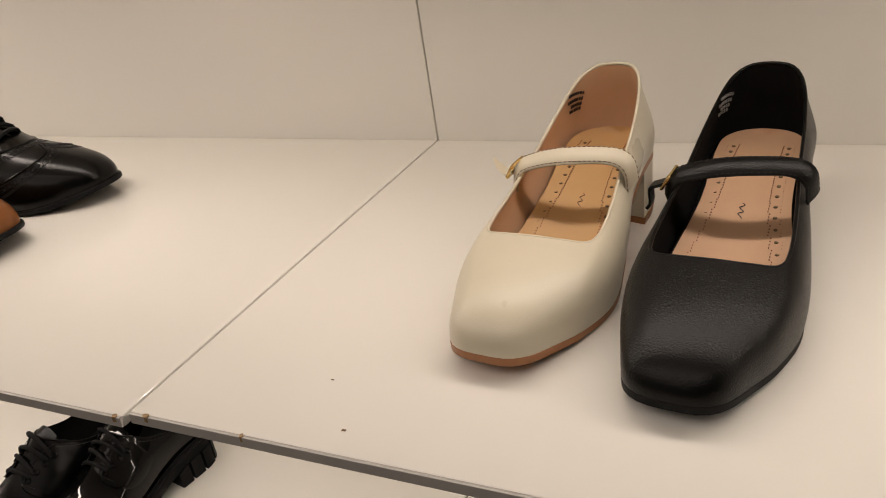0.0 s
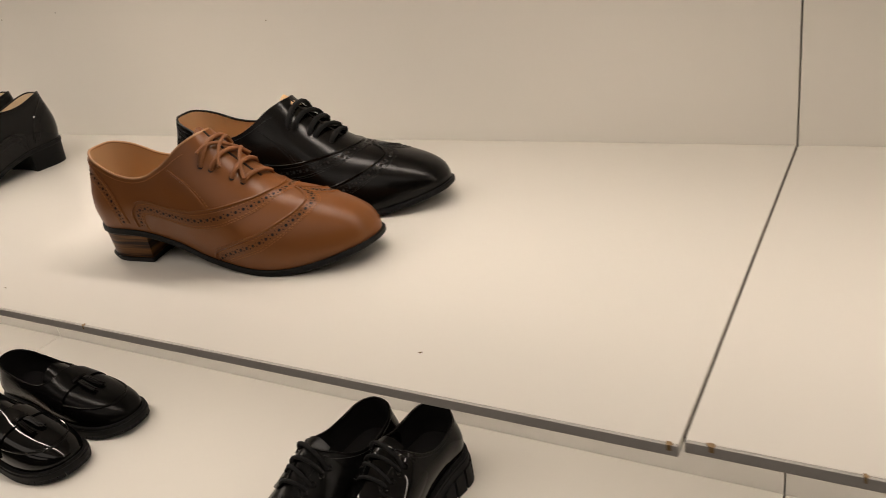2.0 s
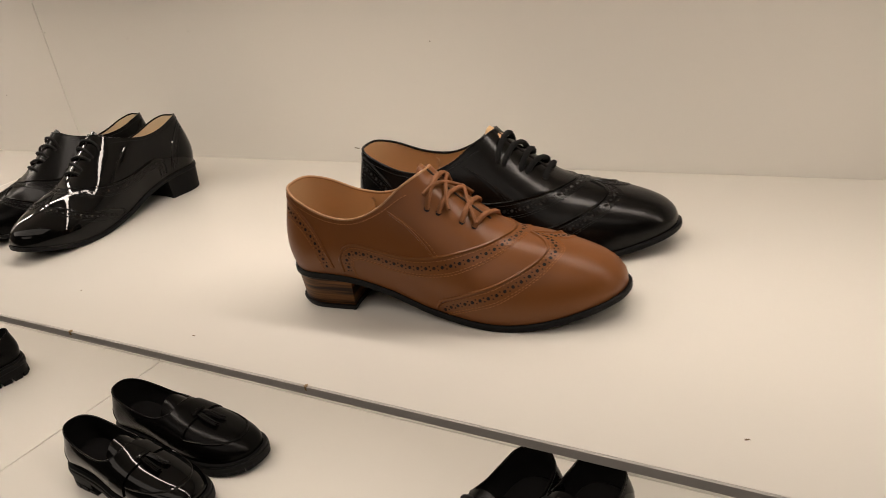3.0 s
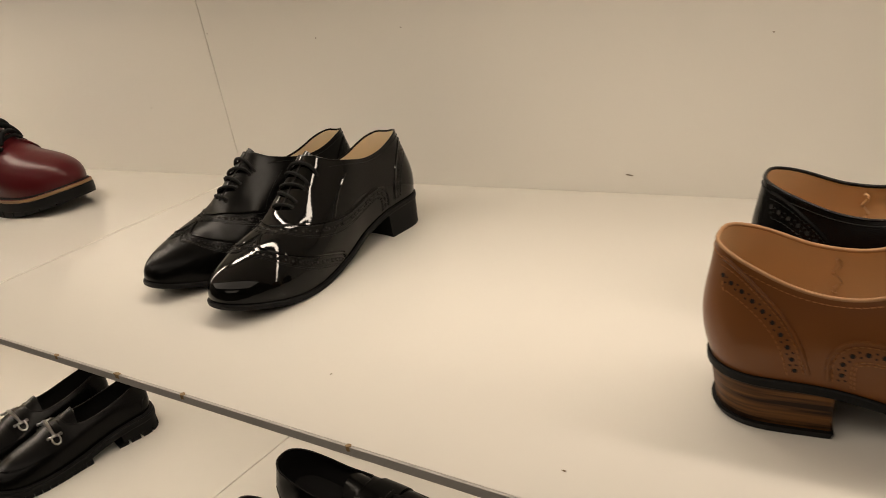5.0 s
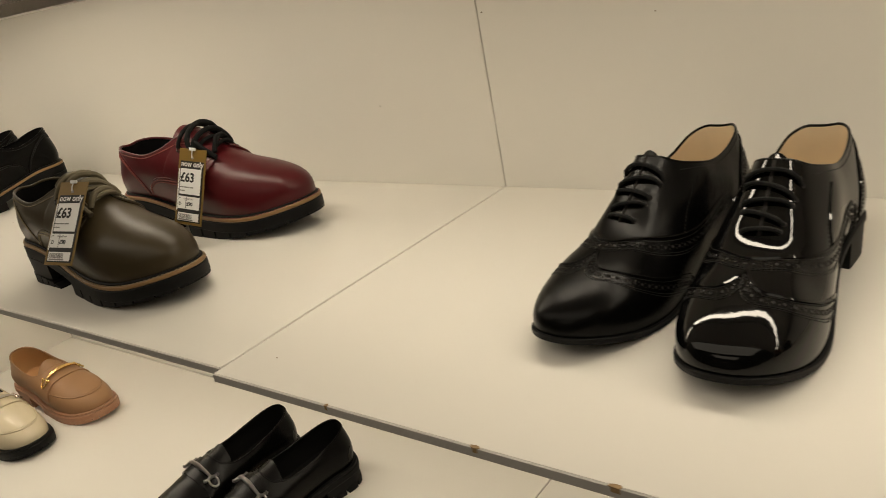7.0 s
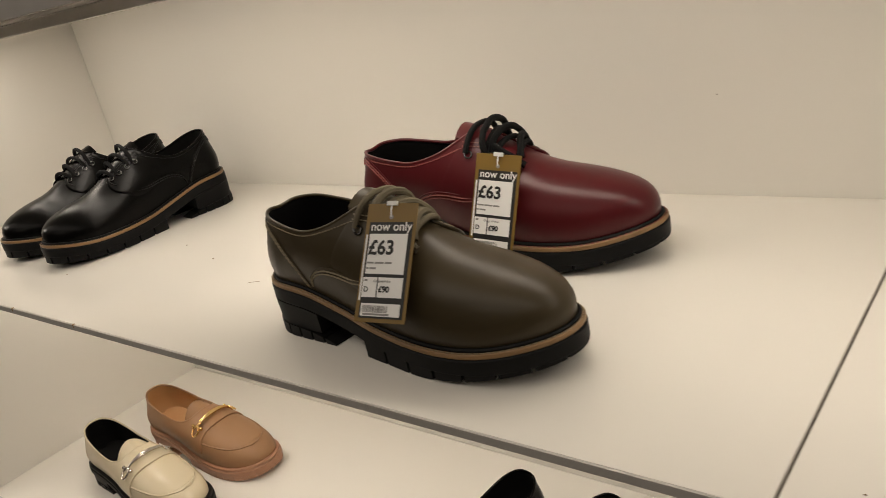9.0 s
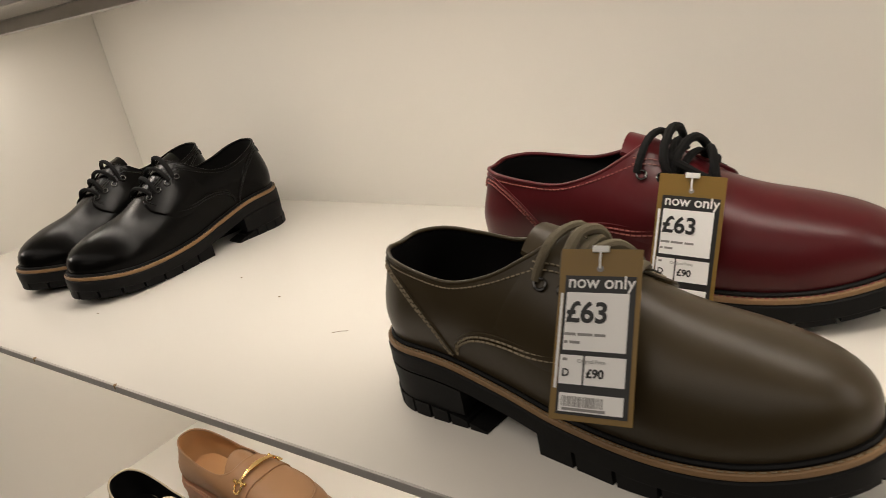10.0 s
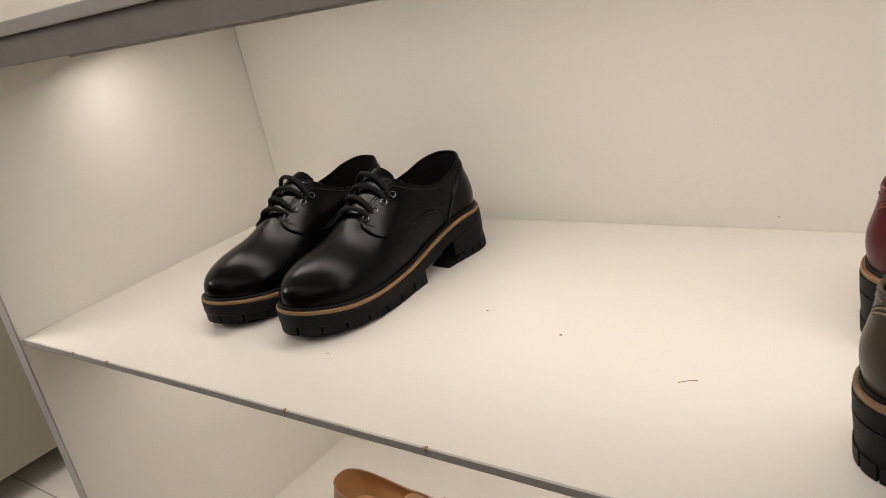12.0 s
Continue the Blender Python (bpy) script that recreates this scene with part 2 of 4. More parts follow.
def even(pts, step):
    """Points spaced evenly along a polyline, with their directions."""
    pts = [Vector(p) for p in pts]
    out, left = [], step / 2
    for a, b in zip(pts, pts[1:]):
        d = (b - a).length
        while left <= d and d > 1e-9:
            out.append((a + (b - a) * (left / d), (b - a).normalized()))
            left += step
        left -= d
    return out


# ---------------------------------------------------------------- setting


def structure(name, label, category):
    return tagged(new(name), label=label, category=category, kind="structure")


def box_part(name, dims, mat, parent, bevel=0.0, label=""):
    return part(name, Mesh().box(*dims), mat, parent, label, bevel=bevel)


wall_north = structure("wall_north", "off-white laminated back panels behind the shoe shelves", "wall")
box_part("backing_board", (END, EAST, 0.014, 0.03, 0.0, 2.3), GAP, wall_north)
for bay in range(-2, 1):
    box_part("panel", (bay * BAY + 0.0007, (bay + 1) * BAY - 0.0007, 0.0, 0.0135, 0.0, 2.3), PANEL, wall_north, 0.0005)

wall_west = structure("wall_west", "off-white upright end panel closing the shelf bay", "wall")
box_part("panel", (END - 0.018, END - 0.0005, -DEPTH + 0.001, 0.03, 0.0, 2.3), PANEL, wall_west, 0.0006)
box_part("edge_band", (END - 0.0175, END - 0.001, -DEPTH - 0.0008, -DEPTH + 0.0008, 0.0, 2.3), EDGE, wall_west)
wall_east = structure("wall_east", "off-white upright end panel of the display wall", "wall")
box_part("panel", (EAST + 0.0005, EAST + 0.018, -DEPTH + 0.001, 0.03, 0.0, 2.3), PANEL, wall_east, 0.0006)


def shelf(name, top, label, thick=0.0064):
    """One run of laminated boards with grey front edges; thin open joints between the bays."""
    root = structure(name, label, "shelf")
    box_part("joint_backing", (END + 0.002, EAST - 0.002, -DEPTH + 0.006, -0.001, top - thick + 0.0008, top - 0.0025), GAP, root)
    for bay in range(-2, 1):
        x0, x1 = bay * BAY + {-2: 0.0, -1: 0.0009, 0: 0.0008}[bay], (bay + 1) * BAY - {-2: 0.0009, -1: 0.0008, 0: 0.0}[bay]
        box_part("board", (x0, x1, -DEPTH - PROUD[bay] + 0.0012, -0.0006, top - thick, top), LAMINATE, root, 0.0008)
        box_part("edge_band", (x0 + 0.0003, x1 - 0.0003, -DEPTH - PROUD[bay] - 0.0002, -DEPTH - PROUD[bay] + 0.0013, top - thick + 0.0003, top - 0.0004), EDGE, root, 0.0003)
    return root


shelf_main = shelf("shelf_middle", SHELF, "off-white glossy laminated shelf with a worn grey front edge")
shelf_low = shelf("shelf_lower", LOWER, "off-white laminated shelf below with shoes on it")
shelf_base = shelf("shelf_base", 0.27, "off-white laminated bottom shelf of the display wall")

shelf_top = structure("shelf_upper", "off-white upper shelf with a grey light fascia along its front", "shelf")
for bay in range(-2, 1):
    x0, x1 = bay * BAY, (bay + 1) * BAY - 0.0008
    box_part("board", (x0, x1, -DEPTH + 0.0012, -0.0006, UPPER + 0.004, UPPER + 0.030), LAMINATE, shelf_top, 0.0008)
    box_part("top_board", (x0, x1, -DEPTH + 0.0012, -0.0006, 1.635, 1.66), LAMINATE, shelf_top, 0.0008)
    box_part("fascia", (x0, x1, -DEPTH - 0.004, -DEPTH + 0.001, UPPER, UPPER + 0.0205), EDGE, shelf_top, 0.0005)
    box_part("edge_trim", (x0, x1, -DEPTH - 0.007, -DEPTH + 0.001, UPPER + 0.0208, UPPER + 0.031), LIP, shelf_top, 0.0012)
    box_part("lamp_profile", (x0 + 0.01, x1 - 0.01, STRIP_Y - 0.022, STRIP_Y + 0.022, UPPER - 0.008, UPPER + 0.0039), EDGE, shelf_top, 0.001)

# small chips out of the front edge, and scuffs on the boards
rnd = random.Random(4)
chips = Mesh()
for cx, w in ((-0.93, 0.006), (-0.852, 0.007), (-0.78, 0.004), (-1.04, 0.003), (-1.90, 0.003), (-1.77, 0.003), (-2.14, 0.004), (-2.2, 0.003), (0.012, 0.004), (-0.005, 0.003), (-0.64, 0.003), (-0.4, 0.002), (0.07, 0.002)):
    pts = [(cx + w * math.cos(a) * 0.55 * rnd.uniform(0.7, 1.2), -DEPTH - PROUD[math.floor(cx / BAY)] + 0.0008 + 0.0017 * math.sin(a) * rnd.uniform(0.7, 1.1)) for a in [math.tau * i / 7 for i in range(7)]]
    chips.add([(x, y, z) for z in (SHELF - 0.003, SHELF + 0.0001) for x, y in pts], [tuple(range(7, 14))] + [(i, (i + 1) % 7, 7 + (i + 1) % 7, 7 + i) for i in range(7)])
part("edge_chip", chips, CHIPPED, shelf_main, "brown chips in the edge", kind="stuff")
scuffs = Mesh()
for (x, y), (dx, dy), r in (((-1.654, -0.260), (0.011, 0.006), 0.0004), ((-1.758, -0.223), (0.002, 0), 0.0008), ((-1.838, -0.201), (0.0018, 0), 0.0007),
                            ((-0.151, -0.349), (0.002, 0.001), 0.0006), ((0.115, -0.362), (0.002, 0), 0.0007), ((-0.528, -0.357), (0.002, 0), 0.0005), ((-1.93, -0.30), (0.002, 0.001), 0.0005),
                            ((-1.50, -0.215), (0.005, 0.002), 0.0003), ((0.09, -0.33), (0.0015, 0), 0.0005), ((-0.70, -0.33), (0.001, 0.001), 0.0005), ((-1.12, -0.35), (0.0012, 0.0005), 0.0005)):
    scuffs.tube([(x, y, SHELF + 0.0001), (x + dx / 2, y + dy * 0.62, SHELF + 0.0002), (x + dx, y + dy, SHELF + 0.0001)], r, 5, 0.4)
part("scuff", scuffs, CHIP, shelf_main, "small dark scuffs", kind="stuff")
marks = Mesh()
for x, z, w in ((-0.64, 1.017, 0.006), (-1.146, 1.175, 0.0012), (-0.975, 1.158, 0.001), (-0.86, 1.16, 0.0008), (-1.30, 1.09, 0.0008), (-0.52, 1.13, 0.0008), (-1.66, 1.012, 0.001)):
    marks.tube([(x - w / 2, -0.0002, z), (x, -0.0003, z - 0.0003), (x + w / 2, -0.0002, z - 0.0006)], 0.0005, 5)
part("mark", marks, CHIP, wall_north, "small dark marks", kind="stuff")

# the bay beyond the end panel
cabinet_west = structure("wall_beyond", "dark olive-grey painted panel in the next bay", "wall")
box_part("panel", (-3.3, -2.70, -0.42, 0.03, 0.683, 2.3), OLIVE_PAINT, cabinet_west, 0.001)
shelf_west = structure("shelf_beyond", "off-white laminated shelf in the next bay", "shelf")
box_part("board", (-3.3, END - 0.019, -0.296, 0.03, 0.60, LOWER), LAMINATE, shelf_west, 0.001)
box_part("ledge", (-3.3, END - 0.019, -0.62, -0.2975, 0.60, LOWER - 0.002), LAMINATE, shelf_west, 0.001)

# the shop around
floor = structure("floor", "brown vinyl shop floor", "floor")
box_part("slab", (-5.5, 4.5, -5.0, 0.4, -0.1, 0.0), FLOOR, floor)
ceiling = tagged(part("ceiling", Mesh().box(-5.5, 4.5, -5.0, 0.4, 2.72, 2.8), PLASTER), "plain plastered shop ceiling", "ceiling", kind="structure")
for nm, dims in (("wall_back", (-5.5, 4.5, 0.32, 0.4, 0, 2.72)), ("wall_south", (-5.5, 4.5, -5.0, -4.9, 0, 2.72)), ("wall_far_west", (-5.5, -5.4, -4.9, 0.32, 0, 2.72)), ("wall_far_east", (4.4, 4.5, -4.9, 0.32, 0, 2.72))):
    tagged(part(nm, Mesh().box(*dims), PLASTER), "plain plastered shop wall", "wall", kind="structure")

# ---------------------------------------------------------------- shoes
# A shoe stands with its heel's back at the origin, its toe along +x and the ground at z = 0.
N, ROWS_UP = 52, 20


def stand(x, y, turn, size, ground):
    return Matrix.Translation((x, y, ground)) @ pose(0, 0, 0, 0, 0, turn) @ Matrix.Diagonal((*size, 1))


def both_ends(keys, odd):
    """Keys from heel to toe, carried on past both ends by symmetry, so that the two sides meet with no crease."""
    flip = lambda v: tuple(-c if i in odd else c for i, c in enumerate(v))
    return [(-keys[1][0], flip(keys[1][1]))] + keys + [(2 - keys[-2][0], flip(keys[-2][1]))]


class Shoe:
    def __init__(self, spec):
        self.s = dict(spec, topline=both_ends(spec["topline"], (1,)), rise=both_ends(spec["rise"], ()), fall=both_ends(spec["fall"], (1,)))
        self.L = spec["length"]
        self.root = new(spec["name"])
        self.side_right, self.side_left = self.outline(-1), self.outline(1)
        self.loop = self.side_right + self.side_left[-2:0:-1]
        self.feather = self.offset(-spec["margin"])
        self.make_upper()

    def centre(self, x):
        t = min(max((x / self.L - 0.3) / 0.7, 0), 1)
        return self.s["bend"] * t * t * (3 - 2 * t)

    def outline(self, side):
        s, L = self.s, self.L
        raw = []
        for i in range(241):
            x = L * (1 - math.cos(math.pi * i / 240)) / 2
            w = float(smooth_keys(s["widths" if side > 0 else "widths_r"], x / L))
            ah, at, pt = s["heel_cap"], s["toe_cap"], s["toe_power"]
            if x < ah:
                w *= (1 - ((ah - x) / ah) ** 2.2) ** (1 / 2.2)
            if x > L - at:
                w *= max(0, 1 - ((x - L + at) / at) ** pt) ** (1 / pt)
            raw.append((x, self.centre(x) + side * w))
        raw = np.array(raw)
        d = np.r_[0, np.cumsum(np.hypot(*np.diff(raw, axis=0).T))]
        at = np.linspace(0, d[-1], N + 1)
        return [(float(np.interp(v, d, raw[:, 0])), float(np.interp(v, d, raw[:, 1]))) for v in at]

    def offset(self, m):
        n, out = len(self.loop), []
        for j, (x, y) in enumerate(self.loop):
            (ax, ay), (bx, by) = self.loop[j - 1], self.loop[(j + 1) % n]
            tx, ty = bx - ax, by - ay
            k = math.hypot(tx, ty) or 1
            out.append((x + ty / k * m, y - tx / k * m))
        return out

    def zs(self, x):
        return float(smooth_keys(self.s["sole_line"], min(max(x / self.L, 0), 1)))

    def frac(self, j):
        return (j / N, -1) if j <= N else ((2 * N - j) / N, 1)

    def make_upper(self):
        s = self.s
        cols, inner = [], []
        self.top = []
        for j, (x, y) in enumerate(self.feather):
            f, side = self.frac(j)
            tx, ty, tz = smooth_keys(s["topline"], f)
            if side == s.get("dip_side", -1):
                tz -= s.get("top_dip", 0) * math.sin(math.pi * min(f / 0.7, 1))
            T = Vector((tx, self.centre(tx) + side * ty, tz))
            O = Vector((x, y, self.zs(x) - 0.002))
            ox, oy = self.loop[j][0] - x, self.loop[j][1] - y
            k = math.hypot(ox, oy) or 1
            nrm = Vector((ox / k, oy / k, 0))
            bo, up = smooth_keys(s["rise"], f)
            dx, dy, dz = smooth_keys(s["fall"], f)
            C1 = O + nrm * bo + Vector((0, 0, up))
            C2 = T + Vector((dx, side * dy, dz))
            col = []
            for i in range(ROWS_UP + 1):
                t = i / ROWS_UP
                p = O * (1 - t) ** 3 + C1 * 3 * t * (1 - t) ** 2 + C2 * 3 * t * t * (1 - t) + T * t**3
                # the crease where the foot bends
                fx, fw, fd = s.get("flex", (0.17, 0.02, 0.0))
                p.z -= fd * math.exp(-((p.x - fx) / fw) ** 2) * min(max((p.z - self.zs(p.x) - 0.012) / 0.03, 0), 1)
                col.append(p)
            cols.append(col)
            self.top.append(T)
        self.rows = [[c[i] for c in cols] for i in range(ROWS_UP + 1)]
        mesh = Mesh().grid(self.rows, closed=True)
        upper = part("upper", mesh, s["upper"], self.root, angle=180)
        me = upper.data
        self.bvh_pts = [v.co.copy() for v in me.vertices]
        from mathutils.bvhtree import BVHTree
        self.bvh = BVHTree.FromPolygons(self.bvh_pts, [tuple(p.vertices) for p in me.polygons])
        nr = [v.normal.copy() for v in me.vertices]
        if sum(n.dot(Vector((0, p.y, 0))) for n, p in zip(nr, self.bvh_pts)) < 0:
            nr = [-n for n in nr]
        tree = {tuple(round(c, 6) for c in p): n for p, n in zip(self.bvh_pts, nr)}
        thick = s.get("thick", 0.0016)
        lin = []
        for i in range(2, ROWS_UP + 1):
            row = []
            for p in self.rows[i]:
                n = tree.get(tuple(round(c, 6) for c in p), Vector((0, 0, 1)))
                row.append(p - n * thick)
            lin.append(row)
        part("lining", Mesh().grid(lin, closed=True), s["lining"], self.root, s.get("lining_label", ""), angle=180)
        # rolled top edge
        rim = Mesh()
        mid_top = [(a + b) / 2 for a, b in zip(self.rows[-1], lin[-1])]
        rows = []
        for i in range(len(mid_top)):
            p, q = mid_top[i - 1], mid_top[(i + 1) % len(mid_top)]
            d = (q - p).normalized()
            u = (Vector((0, 0, 1)) - d * d.z).normalized()
            w = d.cross(u)
            r = s.get("rim", 0.0014)
            rows.append([mid_top[i] + w * math.cos(a) * r + u * math.sin(a) * r for a in [math.tau * k / 6 for k in range(6)]])
        rim.grid(rows + [rows[0]], closed=True)
        part("top_binding", rim, s.get("rim_mat", s["upper"]), self.root, angle=180)
        # footbed
        pl = self.offset(-s["margin"] - s.get("insole_in", 0.003))
        rows = []
        for i in range(N + 1):
            a, b = pl[i], pl[-i] if i else pl[0]
            z = self.zs(a[0]) + s.get("insole_lift", 0.003)
            rows.append([(a[0] + (b[0] - a[0]) * t, a[1] + (b[1] - a[1]) * t, z + 0.004 * (2 * t - 1) ** 2) for t in (0, 0.15, 0.35, 0.5, 0.65, 0.85, 1)])
        self.insole = part("insole", Mesh().grid(rows), s["insole"], self.root, s.get("insole_label", ""), angle=180)

    def slab(self, name, out, top, bottom, mat, label="", x0=-1.0, x1=9.0, rounding=0.0006):
        """A layer of the sole: top and bottom are heights below the feather line, or functions of x."""
        loop = self.offset(out)
        inn = self.offset(out - rounding)
        zt = (lambda x: self.zs(x) - top) if not callable(top) else top
        zb = (lambda x: self.zs(x) - bottom) if not callable(bottom) else bottom
        rows = [[(x, y, zt(x)) for x, y in inn], [(x, y, zt(x) - rounding) for x, y in loop],
                [(x, y, zb(x) + rounding) for x, y in loop], [(x, y, zb(x)) for x, y in inn]]
        m = Mesh().grid(rows, closed=True)
        for k, zf in ((0, zt), (3, zb)):
            cap = [[rows[k][i], rows[k][-i if i else 0]] for i in range(N + 1)]
            m.grid(cap)
        return part(name, m, mat, self.root, label)

    def heel(self, length, bottom, out, mat, taper=0.0, label="", z0=0.0, name="heel", z_top=None, lean=0.0):
        loop = [(x, y) for x, y in self.offset(out)]
        sel = [j for j in range(-N, N + 1) if loop[j][0] <= length]
        pts = [loop[j] for j in sel]
        zt = z_top or (lambda x: self.zs(x) - bottom)
        rows = []
        for k in range(7):
            t = k / 6
            row = []
            for x, y in pts:
                top = zt(x)
                z = z0 + (top - z0) * t
                sh = 1 - taper * (1 - t)
                row.append((length * 0.5 + (x - length * 0.5) * sh + lean * (1 - t), y * sh, z))
            rows.append(row)
        m = Mesh()
        for row in rows:
            a, b = Vector(row[-1]), Vector(row[0])
            row += [tuple(a + (b - a) * u + Vector((-0.004 * math.sin(math.pi * u), 0, 0))) for u in (0.2, 0.4, 0.6, 0.8)]
        n = len(rows[0])
        m.grid(rows, closed=True)
        m.f.append(tuple(range(n)))
        m.f.append(tuple(range(6 * n, 7 * n)))
        return part(name, m, mat, self.root, label, bevel=0.0)

    def lugs(self, out, top, mat, spans, pitch=0.016, gap=0.0028, inward=0.024, ground=None, height=None):
        """Tread blocks along both edges of the sole, over the given stretches of its length."""
        m = Mesh()
        loop, inn = self.offset(out), self.offset(out - inward)
        ground = ground or (lambda x: 0.0)
        for side in (-1, 1):
            idx = list(range(0, N + 1)) if side < 0 else [0] + list(range(2 * N - 1, N - 1, -1))
            pl = np.array([loop[j] for j in idx])
            pi = np.array([inn[j] for j in idx])
            d = np.r_[0, np.cumsum(np.hypot(*np.diff(pl, axis=0).T))]
            at = 0.0
            while at < d[-1] - 0.002:
                a, b = at, min(at + pitch - gap, d[-1])
                xs = [np.interp(v, d, pl[:, 0]) for v in (a, b)]
                if any(u <= xs[0] / self.L <= w for u, w in spans):
                    ring = []
                    for v in np.linspace(a, b, 4):
                        ring.append((np.interp(v, d, pl[:, 0]), np.interp(v, d, pl[:, 1])))
                    for v in np.linspace(b, a, 4):
                        ring.append((np.interp(v, d, pi[:, 0]), np.interp(v, d, pi[:, 1])))
                    top_z = [self.zs(x) - top + 0.001 for x, y in ring]
                    bot = [(x, y, ground(x)) for x, y in ring]
                    n = len(m.v)
                    m.grid([bot, [(x, y, z) for (x, y), z in zip(ring, top_z)]], closed=True)
                    m.f.append(tuple(range(n, n + 8)))
                    m.f.append(tuple(range(n + 8, n + 16)))
                at += pitch
        return part("tread", m, mat, self.root, "notched tread blocks", kind="stuff")

    def at(self, x, a, off=0.0):
        """The point of the upper at length x and a degrees from the crown towards the left, off metres above it, and its normal."""
        x = min(max(x, 0.012), self.L - 0.008)
        o = Vector((x, self.centre(x), self.zs(x) + 0.014))
        d = Vector((0, math.sin(radians(a)), math.cos(radians(a))))
        p, n, _, _ = self.bvh.ray_cast(o, d)
        if p is None:
            p, n, _, _ = self.bvh.find_nearest(o + d * 0.03)
        if n.dot(d) < 0:
            n = -n
        return p + n * off, n

    def line(self, keys, n=40, off=0.0):
        return [self.at(x, a, off) for x, a in smooth_line(keys, n)]

    def ridge(self, mesh, keys, r=0.0007, n=40, off=0.0):
        mesh.tube([p for p, _ in self.line(keys, n, off)], r, 5)

    def stitch(self, mesh, keys, step=0.0028, length=0.0018, r=0.00028, n=50, off=0.0003):
        ln = self.line(keys, n, off)
        for p, d in even([p for p, _ in ln], step):
            mesh.tube([p - d * length / 2, p + d * length / 2], r, 4)

    def collar(self, mesh, down=2, upto=0.66, step=0.0028, length=0.0019, r=0.0003):
        """A row of stitches that follows the top edge, a few millimetres below it."""
        row = self.rows[-1 - down]
        n = int(N * upto)
        for seq in ([row[j] for j in range(0, n)], [row[-j] for j in range(1, n)]):
            for p, d in even(seq, step):
                nn = self.bvh.find_nearest(p)[1]
                nn = nn if nn.dot(Vector((p.x - 0.07, p.y, 0))) > 0 else -nn
                mesh.tube([p + nn * 0.0002 - d * length / 2, p + nn * 0.0002 + d * length / 2], r, 4)

    def holes(self, mesh, keys, step=0.006, r=0.0010, n=60, small=True, rims=None):
        ln = self.line(keys, n)
        for i, (p, d) in enumerate(even([p for p, _ in ln], step / 2 if small else step)):
            nrm = self.bvh.find_nearest(p)[1]
            if nrm.dot(p - Vector((p.x, 0, 0.035))) < 0:
                nrm = -nrm
            if small and i % 2:
                w = d.cross(nrm).normalized() * 0.0013
                mesh.disc(p + w, nrm, r * 0.45, 0.00025, 5)
                mesh.disc(p - w, nrm, r * 0.45, 0.00025, 5)
            else:
                mesh.disc(p, nrm, r, 0.00025, 7)
                if rims:
                    u = nrm.orthogonal().normalized()
                    v = nrm.cross(u)
                    rims.tube([p + (u * math.cos(t) + v * math.sin(t)) * r * 1.15 for t in [math.tau * j / 8 for j in range(9)]], 0.00035, 4)

    def patch(self, name, edge_a, edge_b, mat, n=24, m=10, lift=0.0016, sink=(0, 0, 0, 0), label=""):
        """A piece of leather laid on the upper between two edge curves of (x, angle) keys. sink: which of the sides a, b, start, end blend into the upper."""
        A, B = smooth_line(edge_a, n), smooth_line(edge_b, n)
        rows, low = [], []
        for i in range(n + 1):
            r1, r2 = [], []
            for k in range(m + 1):
                t, u = k / m, i / n
                x, a = A[i] * (1 - t) + B[i] * t
                h = 1.0
                for s_, dist in zip(sink, (t, 1 - t, u, 1 - u)):
                    if s_:
                        h *= min(1, dist / 0.35)
                p, nn = self.at(x, a)
                r1.append(p + nn * (lift * h - (0.0005 if h < 0.02 else 0)))
                r2.append(p - nn * 0.0006)
            rows.append(r1)
            low.append(r2)
        g = Mesh().grid(rows)
        rim_t = rows[0] + [r[-1] for r in rows[1:]] + rows[-1][-2::-1] + [r[0] for r in rows[-2:0:-1]]
        rim_l = low[0] + [r[-1] for r in low[1:]] + low[-1][-2::-1] + [r[0] for r in low[-2:0:-1]]
        g.grid([rim_t, rim_l], closed=True)
        return part(name, g, mat, self.root, label, angle=50)

    def place(self, x, y, turn, size, ground, label, category="shoe", group=""):
        """Stands the shoe with its heel at (x, y), at its size in length, width and height."""
        self.root.matrix_world = stand(x, y, turn, size, ground)
        return tagged(self.root, label, category, group)


def beside(keys, d):
    """A seam line moved sideways by d metres over the leather."""
    k = 0.00065
    p = [(x, a * k) for x, a in keys]
    out = []
    for i, (x, a) in enumerate(p):
        (x0, a0), (x1, a1) = p[max(i - 1, 0)], p[min(i + 1, len(p) - 1)]
        tx, ta = x1 - x0, a1 - a0
        h = math.hypot(tx, ta)
        out.append((x + ta / h * d, max(0, a - tx / h * d) / k))
    return out


def mirror_keys(keys, side):
    return [(x, a * side) for x, a in keys]


